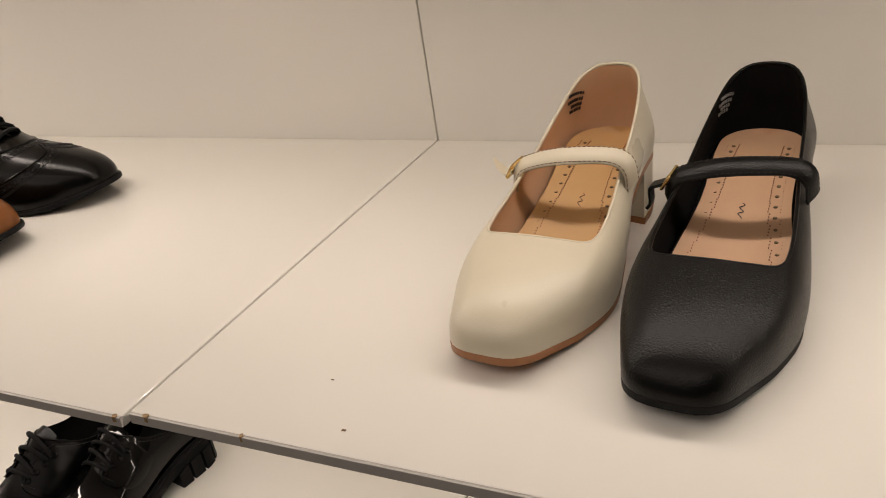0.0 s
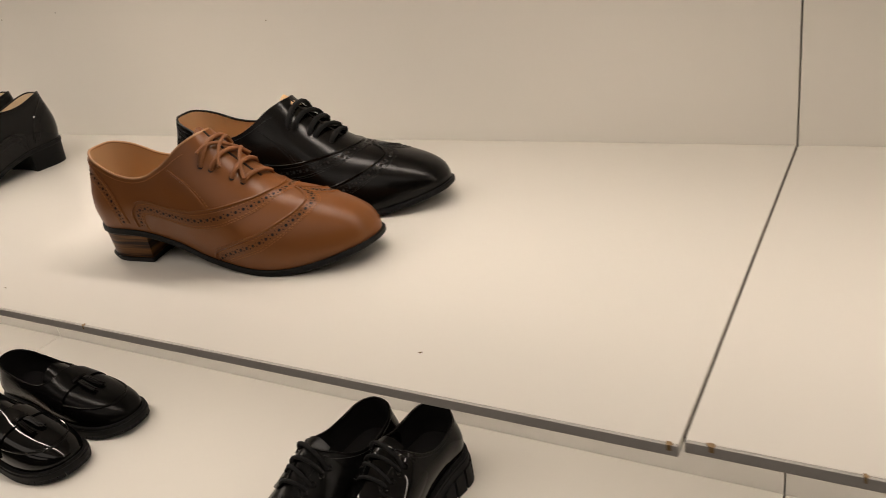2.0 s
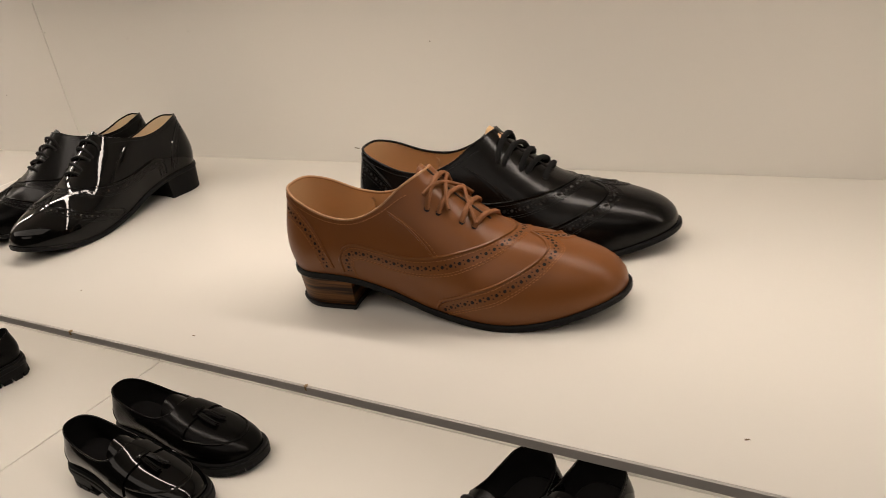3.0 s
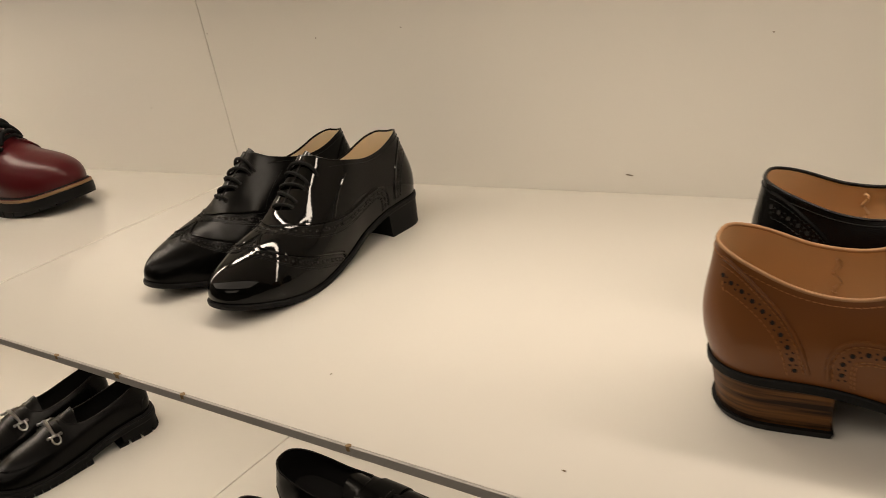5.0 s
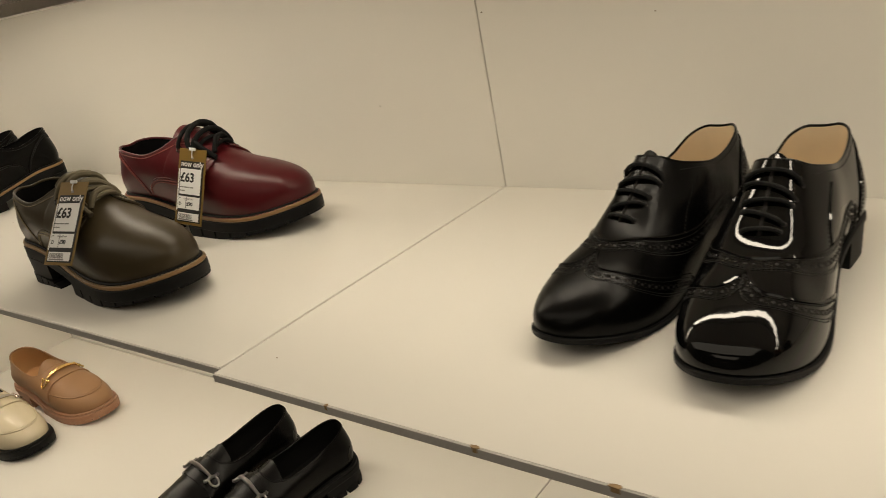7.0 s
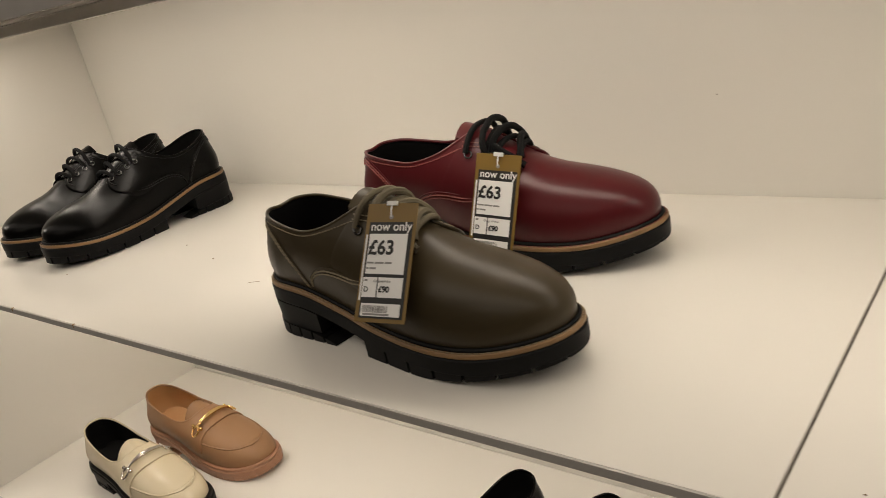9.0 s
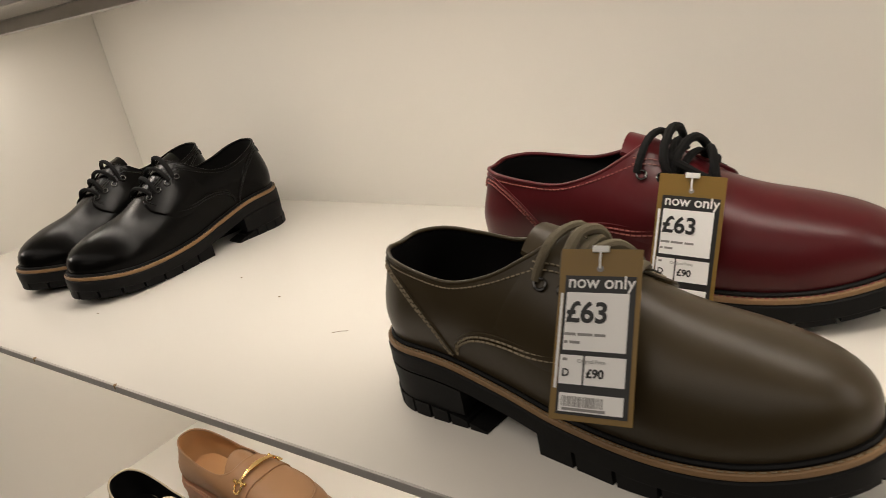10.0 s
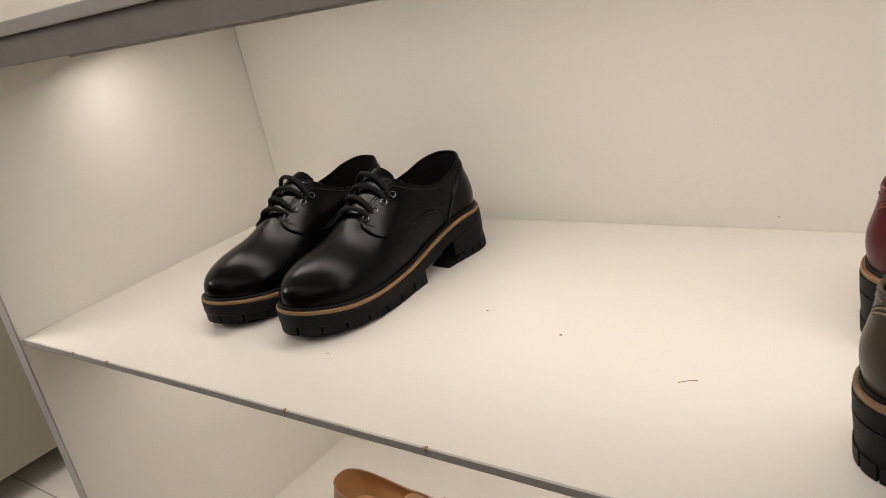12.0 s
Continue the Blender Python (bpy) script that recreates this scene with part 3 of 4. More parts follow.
# ---- wing-tip oxford
OXFORD = dict(
    name="oxford_shoe", flex=(0.169, 0.018, 0.0038), length=0.252, margin=0.0018, bend=0.006, heel_cap=0.032, toe_cap=0.066, toe_power=2.3,
    widths=[(0, 0.031), (0.15, 0.0315), (0.35, 0.030), (0.5, 0.035), (0.68, 0.041), (0.8, 0.0405), (1, 0.036)],
    widths_r=[(0, 0.031), (0.15, 0.0315), (0.35, 0.0305), (0.5, 0.036), (0.68, 0.0425), (0.8, 0.041), (1, 0.036)],
    sole_line=[(0, 0.030), (0.22, 0.0280), (0.36, 0.0200), (0.5, 0.0100), (0.66, 0.0047), (0.8, 0.0068), (1, 0.0185)],
    topline=[(0, (0.006, 0, 0.0875)), (0.05, (0.009, 0.013, 0.087)), (0.12, (0.022, 0.0225, 0.082)), (0.22, (0.046, 0.0265, 0.0725)),
             (0.34, (0.070, 0.0275, 0.0705)), (0.47, (0.092, 0.0265, 0.0785)), (0.62, (0.108, 0.020, 0.0905)), (0.82, (0.118, 0.011, 0.0965)), (1, (0.1205, 0, 0.0975))],
    rise=[(0, (0.008, 0.026)), (0.25, (0.006, 0.022)), (0.5, (0.006, 0.028)), (0.75, (0.007, 0.032)), (0.9, (0.006, 0.037)), (1, (0.004, 0.0385))],
    fall=[(0, (-0.005, 0, -0.026)), (0.25, (0, 0.007, -0.020)), (0.5, (0.012, 0.011, -0.020)), (0.75, (0.036, 0.009, -0.047)), (1, (0.052, 0, -0.061))],
)


def oxford(upper, lining, lace, thread, heel_mat, n_laces=5, tongue_mat=None, lace_r=0.0020, rim=None, reach=22, slim=0):
    spec = dict(OXFORD, upper=upper, lining=lining, insole=lining, rim_mat=rim or upper, rim=0.0011)
    if slim:
        # a narrower, higher collar, lower on one side, and a flatter toe
        spec["topline"] = [(f, (x, y * 0.92, z + 0.010 * math.sin(math.pi * min(f / 0.62, 1)))) for f, (x, y, z) in OXFORD["topline"]]
        spec["rise"] = OXFORD["rise"][:3] + [(0.75, (0.006, 0.032)), (0.9, (0.006, 0.034)), (1, (0.005, 0.0335))]
        spec["fall"] = OXFORD["fall"][:3] + [(0.75, (0.042, 0.014, -0.049)), (0.9, (0.058, 0.015, -0.060)), (1, (0.064, 0, -0.063))]
        spec["toe_power"], spec["top_dip"], spec["dip_side"] = 2.4, 0.007, slim
    sh = Shoe(spec)
    sh.slab("outsole", 0.0006, 0.0, 0.0045, RUBBER, "thin black sole")
    if heel_mat:
        sh.heel(0.062, 0.0045, -0.001, heel_mat, 0.06, "stacked brown heel", z0=0.004)
        sh.heel(0.062, 0.0045, -0.0005, RUBBER, 0.06, "black top piece", name="top_piece", z_top=lambda x: 0.004)
    else:
        sh.heel(0.062, 0.0045, -0.0005, RUBBER, 0.06)
    ridges, thr, hl = Mesh(), Mesh(), Mesh()
    rims = None if heel_mat else ridges
    for s in (-1, 1):
        k = lambda keys: mirror_keys(keys, s)
        # wing tip, from the point on the toe back to the waist
        wing = [(0.189, 0), (0.196, 7), (0.202, 18), (0.204, 32), (0.198, 52), (0.178, 70), (0.155, 82), (0.136, 96), (0.130, 108)]
        sh.ridge(ridges, k(wing), 0.0012, 50)
        sh.holes(hl, k(beside(wing, 0.0054)), 0.0062, 0.00122, rims=rims)
        for d in (0.0018, 0.0090, 0.0104):
            sh.stitch(thr, k(beside(wing, d)))
        # quarter band: from the vamp point round the facing and back to the heel
        band = [(0.178, 0), (0.176, 14), (0.167, 32), (0.148, 48), (0.122, 58), (0.098, 63), (0.080, 64), (0.066, 69), (0.058, 84), (0.057, 108)]
        sh.ridge(ridges, k(band), 0.0012, 60)
        sh.holes(hl, k(beside(band, 0.0054)), 0.0062, 0.00122, rims=rims)
        for d in (0.0018, 0.0090, 0.0104):
            sh.stitch(thr, k(beside(band, d)))
        # facing seam
        sh.stitch(thr, k([(0.1035, 31), (0.118, 36), (0.129, 43), (0.137, 52)]), r=0.00022)
        sh.ridge(ridges, k([(0.101, 31), (0.116, 37), (0.127, 45), (0.134, 54)]), 0.0009, 30)
        # heel counter
        cnt = [(0.012, 24), (0.026, 40), (0.038, 58), (0.046, 80), (0.049, 104)]
        sh.ridge(ridges, k(cnt), 0.0012, 30)
        sh.holes(hl, k(beside(cnt, -0.0052)), 0.0062, 0.00118, 40, rims=rims)
        for d in (-0.0018, -0.0088):
            sh.stitch(thr, k(beside(cnt, d)))
    # medallion on the toe
    for i, a in enumerate((-14, -7, 0, 7, 14)):
        p, n = sh.at(0.2015 + 0.004 * math.cos(i * 1.57), a)
        hl.disc(p, n, 0.0009, 0.00025)
    sh.collar(thr, 1)
    ins = Mesh()
    for s in (-1, 1):
        ins.tube([sh.at(0.055 + 0.0015 * math.sin(i), s * (50 + 3 * i), -0.0026)[0] for i in range(13)], 0.0011, 6)
    part("lining_seam", ins, lining, sh.root, "seam of the heel lining", kind="stuff")
    part("seam", ridges, upper, sh.root, "raised leather seams", kind="stuff")
    part("stitching", thr, thread, sh.root, kind="stuff")
    part("punching", hl, HOLE, sh.root, "punched brogue holes", kind="stuff")
    # slit between the facings, and the tongue behind it
    slit = [sh.at(x, 0, 0.0002)[0] for x in np.linspace(0.121, 0.162, 16)]
    part("tongue_slit", Mesh().tube(slit, 0.0012, 6, 0.5), HOLE, sh.root)
    tg = []
    for i in range(9):
        t = i / 8
        c = Vector((0.128 - 0.012 * t, sh.centre(0.12), 0.0910 + 0.0095 * t))
        tg.append([c + Vector((0.0, w * (0.0130 - 0.004 * t ** 3), -0.008 * abs(w) ** 2)) for w in np.linspace(-1, 1, 9)])
    both = Mesh().grid(tg)
    both.grid([[p + Vector((-0.0016, 0, -0.0018)) for p in r] for r in tg])
    edge = [r[0] for r in tg] + tg[-1][1:] + [r[-1] for r in tg[-2::-1]]
    both.grid([edge, [p + Vector((-0.0016, 0, -0.0018)) for p in edge]])
    part("tongue", both, tongue_mat or upper, sh.root)
    # laces
    eyes = Mesh()
    for i in range(n_laces):
        x = 0.1265 + i * 0.0325 / max(n_laces - 1, 1)
        a0 = reach - 0.6 * i
        pts = []
        for u in np.linspace(-1, 1, 11):
            p, n = sh.at(x + 0.0025 * u * (1 if i % 2 else -0.4), a0 * u, 1.05 * lace_r * (1 - u * u) ** 0.5 + 0.0006)
            pts.append(p - n * (0.0012 if abs(u) > 0.95 else 0))
        part("lace", Mesh().tube(pts, lace_r, 8, 0.85), lace, sh.root)
        for p in (pts[0], pts[-1]):
            eyes.disc(p, sh.bvh.find_nearest(p)[1], 0.0020, 0.0010, 9)
    part("lace_hole", eyes, HOLE, sh.root, kind="stuff")
    return sh


brown = oxford(TAN, LINING_PEACH, LACE_TAN, THREAD_RUST, STACKED, 4, rim=RIM_TAN)
brown.place(-0.4860, -0.2705, 5.0, (0.976, 0.945, 0.992), SHELF, "tan brown leather wing-tip brogue with a stacked heel", group="shoes on the middle shelf")
# loose lace ends tucked across the brown facing
lx = Mesh()
for keys in ([(0.123, 20), (0.128, 8), (0.133, -4), (0.140, -18)], [(0.124, -16), (0.130, -4), (0.136, 6), (0.142, 17)], [(0.134, 18), (0.142, 5), (0.150, -8), (0.157, -19)]):
    lx.tube([brown.at(x, a, 0.0032)[0] for x, a in smooth_line(keys, 14)], 0.0014, 7)
part("lace_end", lx, LACE_TAN, brown.root)

black_brogue = oxford(BLACK, LINING_PEACH, LACE_BLACK, THREAD_BLACK, None, 5, LINING_PEACH, 0.0024)
black_brogue.place(-0.4895, -0.1760, 6.4, (1.006, 0.950, 0.945), SHELF, "black leather wing-tip brogue with thick black laces", group="shoes on the middle shelf")
brogue_matt = oxford(BLACK_SOFT, LINING_CREAM, LACE_BLACK, THREAD_BLACK, None, 5, lace_r=0.0018, reach=16, slim=1)
brogue_matt.place(-0.9005, -0.0689, -97.0, (0.898, -0.870, 0.922), SHELF, "matt black leather brogue beside a patent one", group="shoes on the middle shelf")
brogue_patent = oxford(PATENT, LINING_CREAM, LACE_BLACK, THREAD_BLACK, None, 5, lace_r=0.0018, reach=16, slim=-1)
brogue_patent.place(-0.8288, -0.0794, -92.4, (0.893, 0.925, 0.940), SHELF, "shiny black patent leather brogue with a block heel", group="shoes on the middle shelf")

# ---- lug-soled derby
DERBY = dict(
    name="derby_shoe", flex=(0.186, 0.026, 0.0042), length=0.270, margin=0.0065, bend=0.006, heel_cap=0.036, toe_cap=0.066, toe_power=2.15,
    widths=[(0, 0.037), (0.15, 0.0375), (0.35, 0.037), (0.5, 0.042), (0.68, 0.0485), (0.8, 0.048), (1, 0.044)],
    widths_r=[(0, 0.037), (0.15, 0.0375), (0.35, 0.037), (0.5, 0.0425), (0.68, 0.0495), (0.8, 0.0485), (1, 0.044)],
    sole_line=[(0, 0.0435), (0.2, 0.0410), (0.36, 0.0315), (0.5, 0.0245), (0.66, 0.0225), (0.82, 0.0240), (1, 0.0315)],
    topline=[(0, (0.012, 0, 0.097)), (0.05, (0.015, 0.014, 0.0965)), (0.12, (0.028, 0.0265, 0.0925)), (0.23, (0.051, 0.032, 0.085)),
             (0.35, (0.075, 0.033, 0.082)), (0.48, (0.098, 0.0295, 0.0885)), (0.64, (0.115, 0.0215, 0.0995)), (0.83, (0.1245, 0.012, 0.1045)), (1, (0.1265, 0, 0.1055))],
    rise=[(0, (0.008, 0.024)), (0.25, (0.006, 0.022)), (0.5, (0.007, 0.027)), (0.75, (0.007, 0.033)), (0.9, (0.009, 0.0385)), (1, (0.009, 0.0405))],
    fall=[(0, (-0.004, 0, -0.024)), (0.25, (0, 0.006, -0.018)), (0.5, (0.014, 0.011, -0.018)), (0.75, (0.046, 0.009, -0.044)), (1, (0.073, 0, -0.0550))],
)


# a fuller last, with a higher toe
DERBY_FULL = dict(
    DERBY, flex=(0.184, 0.02, 0.0018),
    topline=[(f, (x, y, z + 0.0055 * math.sin(math.pi * min(f / 0.62, 1)) - 0.005 * max(0, 1 - f / 0.25))) for f, (x, y, z) in DERBY["topline"]],
    rise=[(0, (0.008, 0.024)), (0.25, (0.006, 0.022)), (0.5, (0.008, 0.028)), (0.75, (0.010, 0.039)), (0.9, (0.012, 0.0455)), (1, (0.012, 0.0475))],
    fall=[(0, (-0.004, 0, -0.024)), (0.25, (0, 0.006, -0.018)), (0.5, (0.014, 0.011, -0.018)), (0.75, (0.046, 0.010, -0.041)), (1, (0.073, 0, -0.0505))],
)


def derby(upper, lace, thread, welt=WELT, chunky=False, eyelets=4, shiny_eyelets=DARK_METAL, bow=0.0, seams=True, last=DERBY, toe_lift=0.0085):
    sh = Shoe(dict(last, upper=upper, lining=LINING_BLACK, insole=LINING_BLACK, rim_mat=upper))
    sh.slab("welt_cord", -0.0030, -0.0024, 0.0005, RUBBER, "raised black welt edge", rounding=0.001)
    sh.slab("welt", -0.0006, 0.0, 0.0036, welt, "tan welt band" if welt is WELT else "")
    sh.slab("midsole", 0.0, 0.0038, 0.0150, RUBBER, "thick black rubber sole", rounding=0.001)
    spring = lambda x: toe_lift * max(0, (x / 0.270 - 0.62) / 0.38) ** 1.4
    if chunky:
        sh.lugs(0.002, 0.0150, RUBBER, [(-0.1, 0.30), (0.42, 1.1)], pitch=0.022, gap=0.004, ground=spring)
    else:
        sh.lugs(-0.0004, 0.0150, RUBBER, [(0.40, 1.1)], pitch=0.0235, gap=0.0024, ground=spring)
        sh.lugs(0.0003, 0.0345, RUBBER, [(-0.1, 0.27)], pitch=0.0135, gap=0.002)
        sh.heel(0.072, 0.0150, 0.0002, RUBBER, 0.03, "black rubber heel", z0=0.0075)
    wst, rdg, eye = Mesh(), Mesh(), Mesh()
    # welt stitching
    ws = sh.offset(-0.0018)
    for p, d in even([(x, y, sh.zs(x) + 0.0004) for x, y in ws + ws[:1]], 0.0042):
        wst.tube([p - d * 0.0013, p + d * 0.0013], 0.0004, 4)
    for s in (-1, 1):
        k = lambda keys: mirror_keys(keys, s)
        inner = [(0.119, 15), (0.134, 12), (0.148, 11), (0.161, 13), (0.170, 27), (0.167, 46)]
        outer = [(0.100, 60), (0.110, 68), (0.123, 74), (0.136, 75), (0.149, 70), (0.158, 59)]
        sh.patch("facing", k(inner), k(outer), upper, lift=0.0021, sink=(0, 1, 1, 0))
        sh.ridge(rdg, k([(0.161, 13), (0.168, 22), (0.1695, 34), (0.167, 46), (0.163, 53), (0.158, 59)]), 0.0009, 24, 0.0018)
        for off_a, off_x in ((4, 0), (7, 0)) if seams else ((4, 0),):
            sh.stitch(wst, k([(0.121, 15 + off_a), (0.135, 12 + off_a), (0.149, 12 + off_a), (0.160, 14 + off_a), (0.166, 24 + off_a * 0.5), (0.162, 40)]), 0.0030, 0.0022, 0.0005, off=0.0024)
        if seams:
            arch = [(0.162, 45), (0.145, 56), (0.125, 61), (0.108, 62), (0.094, 65), (0.083, 72), (0.074, 84), (0.070, 98)]
            panel = [(0.012, 24), (0.030, 42), (0.047, 60), (0.060, 80), (0.067, 104)]
            for d in (2.4, 5.6):
                # curved side seam below the facing, and the heel panel
                sh.stitch(wst, k([(x, a + d) for x, a in arch]), 0.0036, 0.0027, 0.0007, off=0.0006)
                sh.stitch(wst, k([(x - d * 0.0004, a + d * 0.6) for x, a in panel]), 0.0036, 0.0027, 0.0007, off=0.0006)
            sh.ridge(rdg, k(panel), 0.0011, 30)
            sh.ridge(rdg, k(arch), 0.0011, 40)
        for i in range(eyelets):
            x, a = 0.1275 + i * 0.0115, (27 - i * 0.8) * s
            p, n = sh.at(x, a, 0.0027)
            u = n.orthogonal().normalized()
            w = n.cross(u)
            ring = [p + u * math.cos(t) * 0.0029 + w * math.sin(t) * 0.0029 for t in [math.tau * j / 12 for j in range(13)]]
            eye.tube(ring, 0.0008, 6)
    sh.collar(wst, 1, 0.7, r=0.0005)
    part("stitching", wst, thread, sh.root, kind="stuff")
    if rdg.v:
        part("seam", rdg, upper, sh.root, "raised leather seams", kind="stuff")
    part("eyelet", eye, shiny_eyelets, sh.root, "round metal eyelets", kind="stuff")
    # tongue
    tg = []
    for i in range(13):
        t = i / 12
        if t < 0.55:
            x = 0.166 - 0.039 * t / 0.55
            base = [sh.at(x, a, 0.0006)[0] for a in np.linspace(-17, 17, 9)]
        else:
            q = (t - 0.55) / 0.45
            c = Vector((0.1265 - 0.013 * q, sh.centre(0.12), 0.1058 + 0.0045 * q))
            base = [c + Vector((0, w * (0.019 - 0.002 * q * q), -0.007 * w * w)) for w in np.linspace(-1, 1, 9)]
        tg.append(base)
    g = Mesh().grid(tg)
    g.grid([[p + Vector((-0.001, 0, -0.0022)) for p in r] for r in tg])
    edge = [r[0] for r in tg] + tg[-1][1:] + [r[-1] for r in tg[-2::-1]]
    g.grid([edge, [p + Vector((-0.001, 0, -0.0022)) for p in edge]])
    part("tongue", g, upper, sh.root)
    # laces
    for i in range(eyelets):
        x, a0 = 0.1275 + i * 0.0115, 26 - i * 0.8
        pts = []
        for u in np.linspace(-1, 1, 13):
            p, n = sh.at(x + 0.003 * u * (-1) ** i, a0 * u, 0.0012 + 0.0048 * (1 - abs(u) ** 3))
            pts.append(p)
        part("lace", Mesh().tube(pts, 0.0026, 8, 0.85), lace, sh.root)
    if bow:
        for j, keys in enumerate(([(0.128, 20, 0.0052), (0.124, 10, 0.0143), (0.122, -6, 0.0169), (0.126, -20, 0.0130), (0.132, -28, 0.0052)],
                                  [(0.133, -22, 0.0052), (0.132, -10, 0.0130), (0.135, 4, 0.0156), (0.141, 16, 0.0104), (0.144, 24, 0.0039)],
                                  [(0.142, 20, 0.0052), (0.144, 6, 0.0117), (0.149, -8, 0.0130), (0.155, -20, 0.0052)],
                                  [(0.128, -14, 0.0052), (0.137, -20, 0.0104), (0.148, -24, 0.0091), (0.160, -27, 0.0039)])):
            pts = []
            for x, a, h in smooth_line(keys, 16):
                pts.append(sh.at(x + 0.012, a, h * bow)[0])
            part("lace", Mesh().tube(pts, 0.0028, 8), lace, sh.root)
    return sh


red = derby(OXBLOOD, LACE_BLACK, THREAD_RED, bow=0.85, last=DERBY_FULL, toe_lift=0.0150)
red.place(-1.5690, -0.1575, 4.6, (1.018, 0.925, 1.034), SHELF, "oxblood red leather derby with a thick lug sole", group="shoes on the middle shelf")
olive = derby(OLIVE, LACE_OLIVE, THREAD_OLIVE, bow=0.62, last=DERBY_FULL, toe_lift=0.0150)
olive.place(-1.5486, -0.2859, -3.8, (0.999, 0.905, 1.0), SHELF, "dark olive leather derby with a thick lug sole", group="shoes on the middle shelf")
black_derby = derby(BLACK_SOFT, LACE_BLACK, THREAD_BLACK)
black_derby.place(-1.9524, -0.0524, -96.6, (0.906, 0.921, 0.993), SHELF, "black leather derby with tan welt and lug sole", group="shoes on the middle shelf")
twin = copy_thing(black_derby.root, pose(0, 0, 0))
twin.matrix_world = stand(-2.0652, -0.0505, -94.0, (0.918, 0.943, 0.961), SHELF)
chunk_l = derby(BLACK_SOFT, LACE_BLACK, THREAD_BLACK, welt=RUBBER, chunky=True, shiny_eyelets=BLACK, seams=False)
chunk_l.place(-0.4028, -0.0789, -101.5, (0.905, 0.949, 0.957), LOWER, "black leather derby with a chunky cleated sole", group="shoes on the lower shelf")
chunk_p = derby(PATENT, LACE_BLACK, THREAD_BLACK, welt=RUBBER, chunky=True, shiny_eyelets=PATENT, seams=False)
chunk_p.place(-0.3375, -0.0629, -100.0, (0.783, 0.948, 0.909), LOWER, "shiny black patent derby with a chunky cleated sole", group="shoes on the lower shelf")

# ---- square-toed mary jane
MARY = dict(
    name="mary_jane_shoe", length=0.236, margin=0.0008, bend=0.002, heel_cap=0.030, toe_cap=0.024, toe_power=3.4,
    widths=[(0, 0.029), (0.15, 0.0295), (0.35, 0.031), (0.5, 0.038), (0.66, 0.0425), (0.80, 0.036), (0.90, 0.0275), (1, 0.0200)],
    widths_r=[(0, 0.029), (0.15, 0.0295), (0.35, 0.028), (0.5, 0.034), (0.68, 0.0385), (0.82, 0.0345), (0.92, 0.0285), (1, 0.0235)],
    sole_line=[(0, 0.041), (0.2, 0.038), (0.36, 0.026), (0.5, 0.0125), (0.64, 0.0055), (0.8, 0.006), (1, 0.0125)],
    topline=[(0, (0.006, 0, 0.089)), (0.05, (0.009, 0.0125, 0.088)), (0.12, (0.022, 0.0210, 0.083)), (0.25, (0.050, 0.0265, 0.070)),
             (0.4, (0.086, 0.0295, 0.056)), (0.55, (0.118, 0.0325, 0.0455)), (0.70, (0.145, 0.0335, 0.0395)), (0.80, (0.1575, 0.030, 0.0385)), (0.88, (0.1622, 0.0185, 0.0405)), (1, (0.1635, 0, 0.0415))],
    rise=[(0, (0.006, 0.022)), (0.25, (0.004, 0.018)), (0.5, (0.005, 0.018)), (0.75, (0.004, 0.0185)), (0.9, (0.002, 0.0190)), (1, (0.001, 0.0190))],
    fall=[(0, (-0.005, 0, -0.022)), (0.25, (0, 0.005, -0.015)), (0.5, (0.004, 0.008, -0.010)), (0.75, (0.024, 0.007, -0.006)), (1, (0.054, 0, -0.0105))],
    rim=0.0011, thick=0.0014,
)


